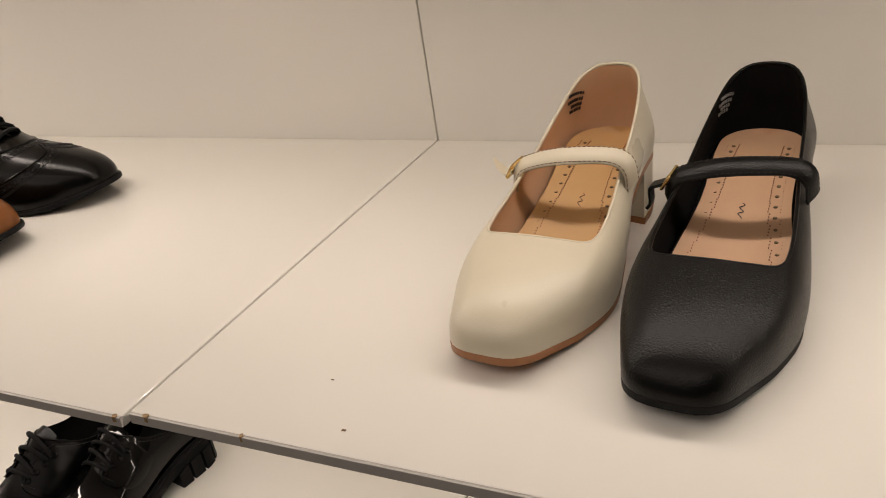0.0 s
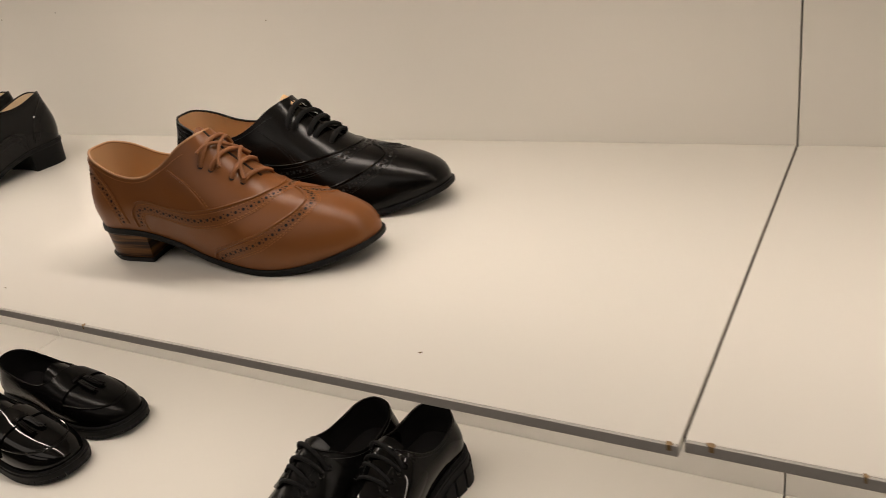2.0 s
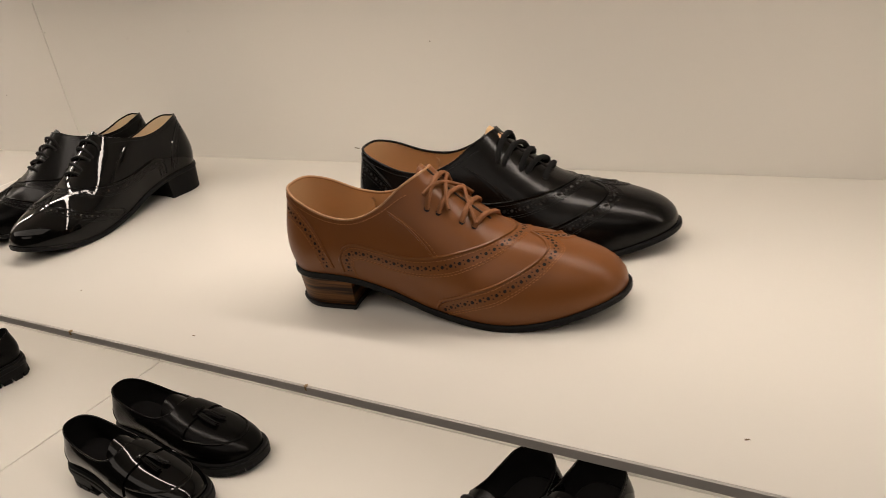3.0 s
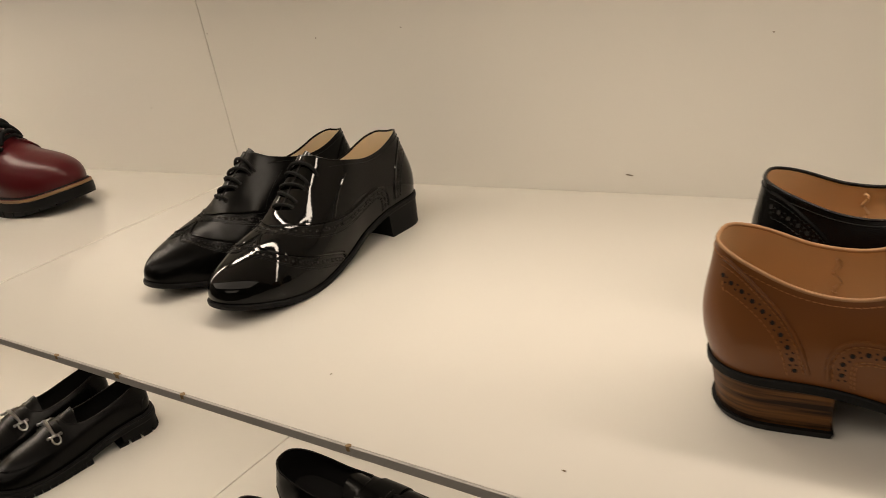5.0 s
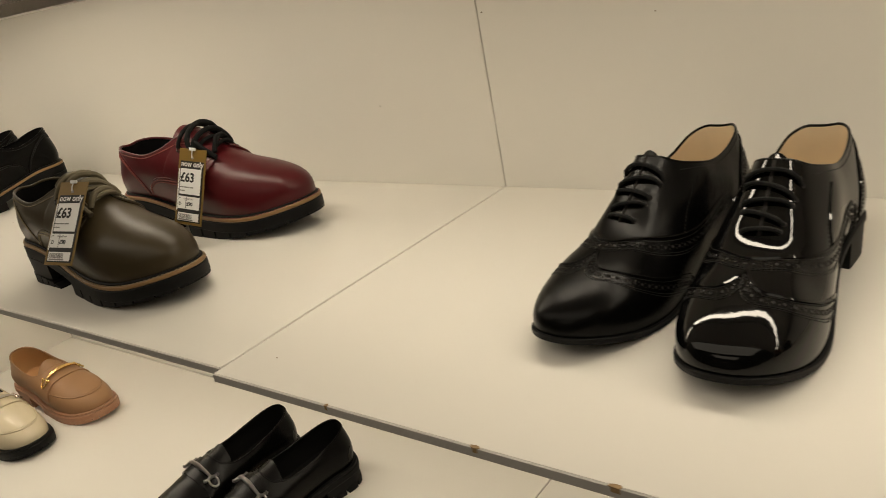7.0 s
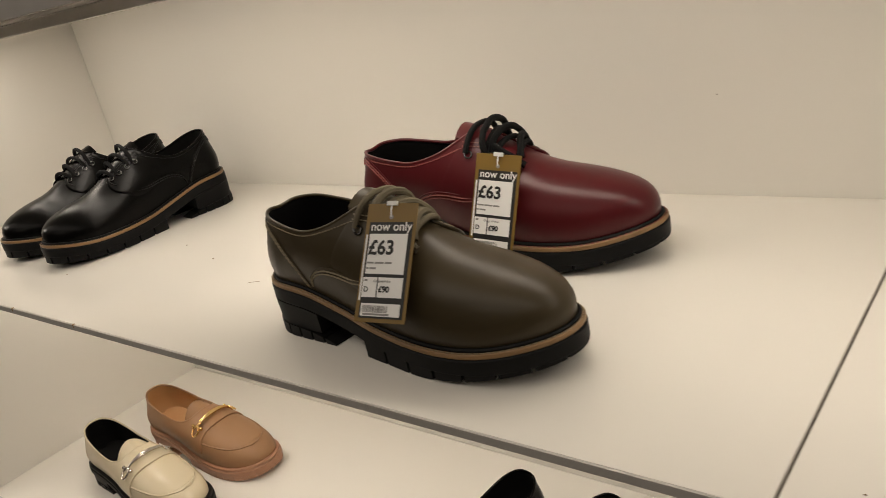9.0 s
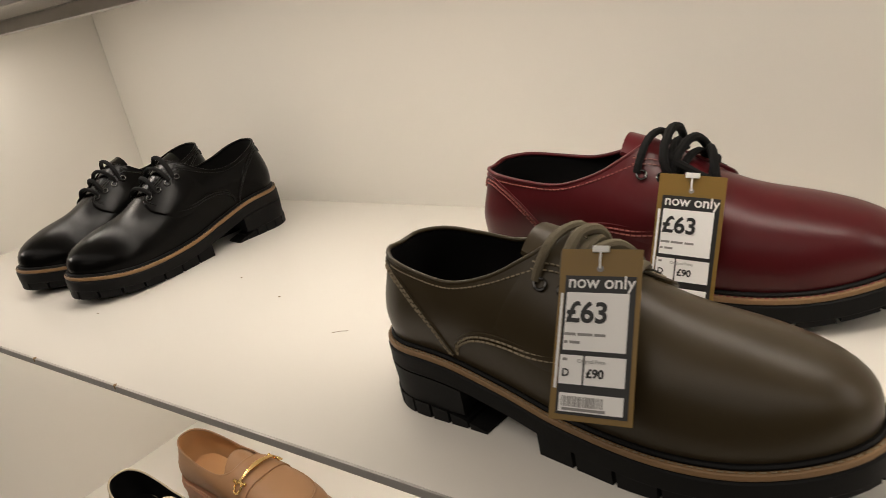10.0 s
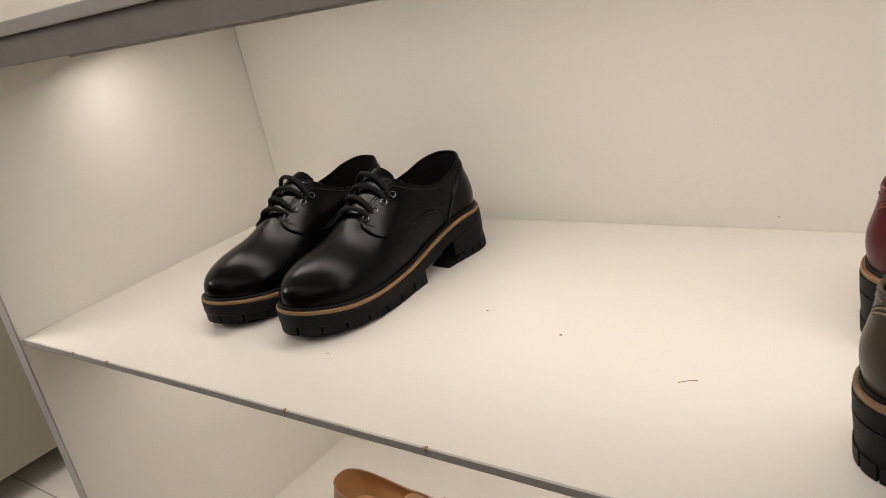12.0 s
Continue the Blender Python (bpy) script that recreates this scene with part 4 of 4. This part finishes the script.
def mary_jane(upper, lining, insole, sole, heel_mat, strap_thread, tail):
    sh = Shoe(dict(MARY, upper=upper, lining=lining, insole=insole, rim_mat=upper, insole_lift=0.0035, insole_in=0.0045 if lining is LINING_BLACK else 0.003))
    sh.slab("outsole", -0.0004, 0.0, 0.0046, sole, "thin leather sole")
    sh.heel(0.050, 0.0044, -0.0008, heel_mat, 0.03, "covered block heel", z0=0.0045)
    sh.heel(0.050, 0.0044, -0.0006, sole, 0.03, "heel top piece", name="top_piece", z_top=lambda x: 0.0045)
    # strap over the instep
    keys = [(0.101, -0.0365, 0.042), (0.101, -0.0345, 0.0505), (0.101, -0.0285, 0.0560), (0.101, -0.010, 0.0610), (0.100, 0.012, 0.0630),
            (0.099, 0.0285, 0.0625), (0.098, 0.0360, 0.0570), (0.097, 0.0375, 0.046)]
    line = [Vector(p) for p in smooth_line(keys, 36)]
    mid = Vector((0.104, 0, 0.02))
    top, bot = [], []
    for i, p in enumerate(line):
        up = (p - mid)
        up.x = 0
        up.normalize()
        d = (line[min(i + 1, 36)] - line[max(i - 1, 0)]).normalized()
        w = d.cross(up).normalized()
        w, up = w * 0.82 - up * 0.57, up * 0.82 + w * 0.57
        top.append([p + w * u * 0.0058 + up * (0.0014 * (1 - abs(u) ** 3)) for u in (-1, -0.85, -0.5, 0, 0.5, 0.85, 1)])
        bot.append([p + w * u * 0.0058 - up * 0.0009 for u in (-1, -0.85, -0.5, 0, 0.5, 0.85, 1)])
    m = Mesh().grid([a + b[::-1] for a, b in zip(top, bot)], closed=True)
    strap = part("strap", m, upper, sh.root, "narrow strap across the instep")
    st = Mesh()
    for e in (1, 5):
        for p, d in even([r[e] for r in top], 0.0030):
            st.tube([p - d * 0.0009 + Vector((0, 0, 0.0002)), p + d * 0.0009 + Vector((0, 0, 0.0002))], 0.00026, 4)
    part("stitching", st, strap_thread, strap, kind="stuff")
    # buckle on the outer side
    bk = line[6]
    out = (bk - mid)
    out.x = 0
    out.normalize()
    along = (line[7] - line[5]).normalized()
    side = along.cross(out).normalized()
    c = bk + out * 0.0026
    ring = [c + side * a * 0.0088 + along * b * 0.0042 for a, b in ((-1, -0.8), (-0.9, -1), (0.9, -1), (1, -0.8), (1, 0.8), (0.9, 1), (-0.9, 1), (-1, 0.8), (-1, -0.8))]
    buckle = part("buckle", Mesh().tube(ring, 0.0009, 8), GOLD, strap, "small gold buckle")
    part("prong", Mesh().tube([c - along * 0.0045, c + out * 0.0008, c + along * 0.0045], 0.0006, 6), GOLD, strap)
    # free end of the strap
    if tail == "loop":
        tk = [line[5] + out * 0.002, line[4] + out * 0.006 + along * -0.004, line[3] + out * 0.009 - along * 0.007, line[2] + out * 0.005 - along * 0.012, line[1] + out * 0.006 - along * 0.016]
    else:
        tk = [line[5] + out * 0.002, line[4] + out * 0.005 - along * 0.003, line[4] + out * 0.011 - along * 0.004, line[4] + out * 0.017 - along * 0.003]
    tl = smooth_line(tk, 10)
    rows = []
    for i, p in enumerate(tl):
        p = Vector(p)
        w = 0.0045 * (1 - max(0, i - 7) / 4)
        rows.append([p - side * w, p - side * w * 0.9 + out * 0.0009, p + side * w * 0.9 + out * 0.0009, p + side * w, p + side * w * 0.9 - out * 0.0009, p - side * w * 0.9 - out * 0.0009])
    n0 = Mesh().grid(rows, closed=True)
    n0.f.append(tuple(range(60, 66)))
    part("strap_end", n0, upper, strap)
    # perforated and stitched margins of the footbed
    hl, th = Mesh(), Mesh()
    for s in (-1, 1):
        for x in np.arange(0.030, 0.176, 0.0075):
            y0 = float(smooth_keys(sh.s["widths"], x / sh.L)) - 0.0135
            z = sh.zs(x) + 0.0040
            hl.disc((x, sh.centre(x) + s * y0, z + 0.0015), (0, 0, 1), 0.0012, 0.0003, 7)
            for o in (-0.0032, 0.0032):
                for d in (-0.002, 0.0, 0.002, 0.004):
                    th.disc((x + d, sh.centre(x) + s * (y0 + o), sh.zs(x + d) + 0.0058), (0, 0, 1), 0.00040, 0.0003, 4)
    part("perforation", hl, CHIP, sh.insole, kind="stuff")
    part("footbed_stitching", th, SOLE_TAN, sh.insole, kind="stuff")
    # script mark on the footbed, drawn as a plain squiggle
    sq = [(0.080 + 0.0015 * i, sh.centre(0.08) + 0.0015 * math.sin(i * 2.1) * (1 if i % 3 else 0.4)) for i in range(8)]
    part("script_mark", Mesh().tube([(x, y, sh.zs(x) + 0.0042) for x, y in smooth_line(sq, 40)], 0.00026, 4), CHIP if lining is not LINING_BLACK else INK, sh.insole)
    # size label printed inside the heel
    lb = Mesh()
    for r in range(4):
        for c_ in range(5 if r < 2 else 7):
            x = 0.017 + 0.0030 * c_
            p, n = sh.at(x, -68 + 7.0 * r)
            f = sh.bvh.find_nearest(p)
            n = -(f[1] if f[1].dot(Vector((0, -1, 0.0))) > 0 else -f[1])
            q = p + n * 0.0022
            lb.box(q.x - 0.0011, q.x + 0.0011, q.y - 0.0003, q.y + 0.0003, q.z - 0.0008, q.z + 0.0008)
    part("size_print", lb, INK if lining is not LINING_BLACK else PRINT_GREY, sh.root, "printed size marks", kind="stuff")
    return sh


mary_cream = mary_jane(CREAM, LINING_PINK, LINING_HONEY, SOLE_AMBER, CREAM, THREAD_DARK, "tab")
mary_cream.place(0.1837, -0.0993, -95.6, (0.903, 0.93, 1.027), SHELF, "cream leather mary jane with a square toe", group="shoes on the middle shelf")
mary_black = mary_jane(BLACK_GRAIN, LINING_BLACK, LINING_PINK, RUBBER, BLACK_GRAIN, THREAD_BLACK, "loop")
mary_black.place(0.2725, -0.0952, -95.6, (0.98, 0.95, 0.986), SHELF, "black pebbled leather mary jane with a square toe", group="shoes on the middle shelf")

# ---- loafers
LOAFER = dict(
    name="loafer", length=0.244, margin=0.0050, bend=0.006, heel_cap=0.030, toe_cap=0.056, toe_power=2.5,
    widths=[(0, 0.032), (0.15, 0.033), (0.35, 0.033), (0.5, 0.037), (0.68, 0.0425), (0.8, 0.042), (1, 0.038)],
    widths_r=[(0, 0.032), (0.15, 0.033), (0.35, 0.033), (0.5, 0.038), (0.68, 0.0435), (0.8, 0.0425), (1, 0.038)],
    sole_line=[(0, 0.034), (0.2, 0.032), (0.36, 0.0255), (0.5, 0.0195), (0.66, 0.0175), (0.82, 0.0185), (1, 0.0245)],
    topline=[(0, (0.008, 0, 0.083)), (0.05, (0.011, 0.013, 0.082)), (0.12, (0.025, 0.023, 0.078)), (0.25, (0.052, 0.028, 0.0715)),
             (0.4, (0.082, 0.0295, 0.0655)), (0.55, (0.105, 0.029, 0.0645)), (0.70, (0.121, 0.023, 0.0685)), (0.85, (0.126, 0.012, 0.0725)), (1, (0.127, 0, 0.0745))],
    rise=[(0, (0.007, 0.022)), (0.25, (0.006, 0.018)), (0.5, (0.006, 0.020)), (0.75, (0.007, 0.027)), (1, (0.005, 0.030))],
    fall=[(0, (-0.005, 0, -0.022)), (0.25, (0, 0.006, -0.015)), (0.5, (0.006, 0.009, -0.012)), (0.75, (0.034, 0.010, -0.014)), (1, (0.050, 0, -0.024))],
)


def loafer(upper, lining, sole, trim, metal=None, insole=None, mark=None):
    sh = Shoe(dict(LOAFER, upper=upper, lining=lining, insole=insole or lining, rim_mat=upper))
    sh.slab("welt", 0.0, 0.0, 0.004, sole)
    sh.slab("outsole", 0.0012, 0.0042, 0.0125, sole, "thick rubber sole", rounding=0.0012)
    spring = lambda x: 0.008 * max(0, (x / 0.244 - 0.74) / 0.26) ** 1.5
    sh.lugs(0.0006, 0.0125, sole, [(0.42, 1.1)], pitch=0.011, gap=0.0010, ground=spring)
    sh.heel(0.064, 0.0124, 0.0002, sole, 0.04, "rubber heel", z0=0.006)
    sh.lugs(0.0, 0.0262, sole, [(-0.1, 0.265)], pitch=0.019, gap=0.004)
    rdg, st = Mesh(), Mesh()
    for s in (-1, 1):
        k = lambda keys: mirror_keys(keys, s)
        apron = [(0.2235, 0), (0.2235, 34), (0.2215, 54), (0.2150, 66), (0.202, 70), (0.178, 69), (0.145, 67)]
        sh.ridge(rdg, k(apron), 0.0015, 40)
        sh.stitch(st, k([(x - 0.004, a - 2 if a else 0) for x, a in apron]), 0.004, 0.0026, 0.0004)
        sh.ridge(rdg, k([(0.012, 70), (0.020, 90), (0.022, 108)]), 0.0007, 16)
    part("apron_seam", rdg, upper, sh.root, "raised moccasin seam", kind="stuff")
    part("stitching", st, upper, sh.root, kind="stuff")
    # saddle strap
    sh.patch("saddle", [(0.130, -84), (0.131, -50), (0.132, 0), (0.131, 50), (0.130, 84)], [(0.155, -88), (0.158, -50), (0.160, 0), (0.158, 50), (0.155, 88)], upper, n=36, m=8, lift=0.0022)
    # raised tongue
    tg = []
    for i in range(7):
        t = i / 6
        c = Vector((0.140 - 0.032 * t, sh.centre(0.12), 0.0695 + 0.0120 * t))
        tg.append([c + Vector((0.002 * w * w, w * (0.027 - 0.004 * t * t), -0.016 * w * w)) for w in np.linspace(-1, 1, 11)])
    g = Mesh().grid(tg)
    g.grid([[p + Vector((-0.001, 0, -0.002)) for p in r] for r in tg])
    edge = [r[0] for r in tg] + tg[-1][1:] + [r[-1] for r in tg[-2::-1]]
    g.grid([edge, [p + Vector((-0.001, 0, -0.002)) for p in edge]])
    part("tongue", g, upper, sh.root)
    if trim == "bit":
        xm = 0.144
        bar = [sh.at(xm, a, 0.0045 + 0.002 * math.cos(radians(a * 1.5)))[0] for a in np.linspace(-40, 40, 17)]
        rad = [0.0018 + 0.0015 * (1 - abs(i - 8) / 8) for i in range(17)]
        bit = part("snaffle_bit", Mesh().tube(bar, 0.002, 8, radii=rad), metal, sh.root, "polished metal snaffle bit")
        for s in (-1, 1):
            p, n = sh.at(xm, 42 * s, 0.0042)
            ends = Mesh().tube([p + Vector((-0.009, 0, 0)), p + Vector((0.009, 0, 0))], 0.0018, 8)
            for e in (-0.009, 0.009):
                ends.tube([p + Vector((e * 0.88, 0, 0)), p + Vector((e * 1.0, 0, 0)), p + Vector((e * 1.2, 0, 0))], 0.002, 8, radii=[0.0018, 0.0028, 0.0016])
            part("crossbar", ends, metal, bit)
            q, n = sh.at(xm, 56 * s, 0.0035)
            u = (q - p).normalized()
            v = Vector((1, 0, 0))
            mid = (p + q) / 2 + n * 0.0008
            part("ring", Mesh().tube([mid + u * 0.0075 * math.cos(a) + v * 0.0055 * math.sin(a) for a in [math.tau * j / 18 for j in range(19)]], 0.0014, 7), metal, bit)
    else:
        # leather tassels
        p, n = sh.at(0.156, 0, 0.003)
        kn = Mesh().tube([p + Vector((-0.002, -0.010, 0.0)), p + Vector((0, 0, 0.003)), p + Vector((-0.002, 0.010, 0.0))], 0.0028, 8)
        knot = part("tassel_knot", kn, upper, sh.root)
        rr = random.Random(7)
        for s in (-1, 1):
            tm = Mesh()
            for j in range(16):
                a0 = 6 * s + rr.uniform(-3, 3)
                a1 = a0 + s * rr.uniform(6, 20)
                x1 = 0.187 + rr.uniform(-0.003, 0.003)
                tm.tube([sh.at(0.157, a0, 0.004)[0], sh.at(0.167, (a0 + a1) / 2, 0.0045 + rr.uniform(0, 0.002))[0], sh.at(x1, a1, 0.0020 + rr.uniform(0, 0.003))[0]], 0.0014, 5, 0.6)
            part("tassel", tm, upper, sh.root, "fringed leather tassel")
    if mark:
        sq = [(0.062 + 0.0020 * i, sh.centre(0.06) + 0.005 * math.sin(i * 2.1)) for i in range(8)]
        part("script_mark", Mesh().tube([(x, y, sh.zs(x) + 0.0038) for x, y in smooth_line(sq, 40)], 0.0005, 4), mark, sh.insole)
    return sh


tassel_b = loafer(BLACK_SOFT, LINING_BLACK, RUBBER, "tassel")
tassel_b.place(-1.0350, -0.1521, 1.3, (1.028, 0.958, 1.002), LOWER, "matt black leather tassel loafer with a rubber sole", "loafer", "shoes on the lower shelf")
tassel_f = loafer(PATENT, LINING_BLACK, RUBBER, "tassel")
tassel_f.place(-1.0270, -0.2331, -2.3, (0.969, 0.954, 0.980), LOWER, "shiny black patent tassel loafer with a rubber sole", "loafer", "shoes on the lower shelf")
bit_l = loafer(BLACK_SOFT, LINING_BLACK, RUBBER, "bit", GUNMETAL)
bit_l.place(-1.4979, -0.0929, -98.8, (0.950, 0.950, 0.968), LOWER, "black leather loafer with a dark metal bit", "loafer", "shoes on the lower shelf")
bit_twin = copy_thing(bit_l.root, pose(0, 0, 0))
bit_twin.matrix_world = stand(-1.3921, -0.0915, -105.3, (0.950, 0.950, 0.972), LOWER)
tan_loafer = loafer(NUDE, LINING_TAN, SOLE_NUDE, "bit", GOLD)
tan_loafer.place(-2.1519, -0.1608, 0.1, (1.061, 0.964, 1.041), LOWER, "tan leather loafer with a gold bit", "loafer", "shoes on the lower shelf")
cream_loafer = loafer(CREAM_SHINE, LINING_BLACK, RUBBER, "bit", SILVER, mark=GOLD)
cream_loafer.place(-2.1650, -0.2551, -3.3, (1.059, 0.957, 1.021), LOWER, "glossy cream loafer with a silver bit", "loafer", "shoes on the lower shelf")

# ---- price tags


def text_part(words, size, at, mat, parent, name="lettering", align="LEFT", bold=0.0):
    cu = bpy.data.curves.new(name, "FONT")
    cu.body, cu.size, cu.align_x, cu.extrude, cu.offset = words, size, align, 0.0001, bold
    ob = new(name, cu)
    me = bpy.data.meshes.new_from_object(ob.evaluated_get(bpy.context.evaluated_depsgraph_get()))
    bpy.data.objects.remove(ob)
    me.materials.clear()
    me.materials.append(mat)
    out = new(name, me)
    out.parent = parent
    out.matrix_local = Matrix.Translation(at)
    return out


def price_tag(m, label):
    """A hanging swing tag, 44 x 90 mm, in its own x-y plane with its face along +z; the origin is at its foot."""
    root = tagged(new("price_tag"), label, "price tag", "price tags on the shoes")
    card = part("card", Mesh().box(-0.022, 0.022, 0, 0.090, -0.0006, 0), CARD, root, "mustard card", bevel=0.0002)
    sticker = part("sticker", Mesh().box(-0.0185, 0.0195, 0.003, 0.0755, 0.0001, 0.0004), INK, root, "black and white price sticker", bevel=0.0001)
    part("price_field", Mesh().box(-0.0170, 0.0165, 0.036, 0.0665, 0.0005, 0.0007), PAPER, sticker)
    part("size_field", Mesh().box(-0.0180, -0.0055, 0.0185, 0.0335, 0.0005, 0.0007), PAPER, sticker)
    part("old_price_field", Mesh().box(-0.0045, 0.0170, 0.0185, 0.0335, 0.0005, 0.0007), PAPER, sticker)
    part("barcode_field", Mesh().box(-0.0170, 0.0170, 0.0045, 0.0140, 0.0005, 0.0007), PAPER, sticker)
    part("paper_edge", Mesh().box(-0.0205, -0.0190, 0.016, 0.066, 0.0001, 0.0003), PAPER, sticker)
    text_part("now only", 0.0096, (-0.0168, 0.0690, 0.0007), PAPER, sticker, bold=0.0001)
    text_part("\u00a363", 0.0150, (-0.0168, 0.0510, 0.0009), INK, sticker, bold=0.0004)
    text_part("\u00a390", 0.0062, (-0.0035, 0.0225, 0.0009), INK, sticker, bold=0.0002)
    text_part("D", 0.0055, (-0.0165, 0.0225, 0.0009), INK, sticker, bold=0.0001)
    text_part("Original Price", 0.0027, (-0.0085, 0.0298, 0.0009), PRINT_GREY, sticker)
    bars = Mesh()
    for x0, x1, y in ((-0.0165, -0.0105, 0.0437), (-0.0095, -0.0015, 0.0437), (-0.0005, 0.0055, 0.0437), (-0.0165, -0.0145, 0.0395), (-0.0135, -0.0080, 0.0395), (-0.0165, -0.0140, 0.0305), (-0.0150, 0.0080, 0.0052)):
        bars.box(x0, x1, y, y + 0.0014, 0.0008, 0.0009)
    part("print_line", bars, PRINT_GREY, sticker, kind="stuff")
    code, x, rr = Mesh(), -0.0155, random.Random(11)
    while x < 0.0065:
        w = rr.choice((0.0003, 0.0003, 0.0006))
        code.box(x, x + w, 0.0072, 0.0125, 0.0008, 0.0009)
        x += w + rr.choice((0.0003, 0.0004, 0.0006))
    part("barcode", code, PRINT_GREY, sticker, kind="stuff")
    tie = Mesh().box(-0.0045, 0.0045, 0.0880, 0.0915, 0.0003, 0.0022)
    tie.tube([(0, 0.0895, 0.0016), (0, 0.084, 0.0020), (0, 0.0795, 0.0008)], 0.0007, 6)
    part("plastic_tie", tie, PLASTIC, root, "white plastic tie", bevel=0.0003)
    part("tie_hole", Mesh().disc((0, 0.0795, 0.0002), (0, 0, 1), 0.0018, 0.0002, 10), PRINT_GREY, root)
    root.matrix_world = m
    return root


def hang(foot, head, right):
    """The pose and size of a tag from the middle of its foot and head and its rightward way."""
    y = Vector(head) - Vector(foot)
    k = y.length / 0.090
    y.normalize()
    x = Vector(right)
    x = (x - y * x.dot(y)).normalized()
    z = x.cross(y)
    return Matrix.Translation(foot) @ Matrix((x, y, z)).transposed().to_4x4() @ Matrix.Diagonal((k, k, k, 1))


price_tag(hang((-1.3845, -0.3546, 1.0470), (-1.3915, -0.3110, 1.1080), (0.038, 0.0075, 0.0)), "mustard and white price tag on an olive derby")
price_tag(hang((-1.4065, -0.2080, 1.0250), (-1.4020, -0.1780, 1.0965), (0.0392, 0.005, -0.004)), "mustard and white price tag on a red derby")

# a dark shoe on the shelf above, of which only the sole's tip shows
high = copy_thing(black_derby.root, pose(0, 0, 0))
high.matrix_world = stand(-1.93, -0.085, -95, (0.93, 0.93, 0.98), UPPER + 0.0302)
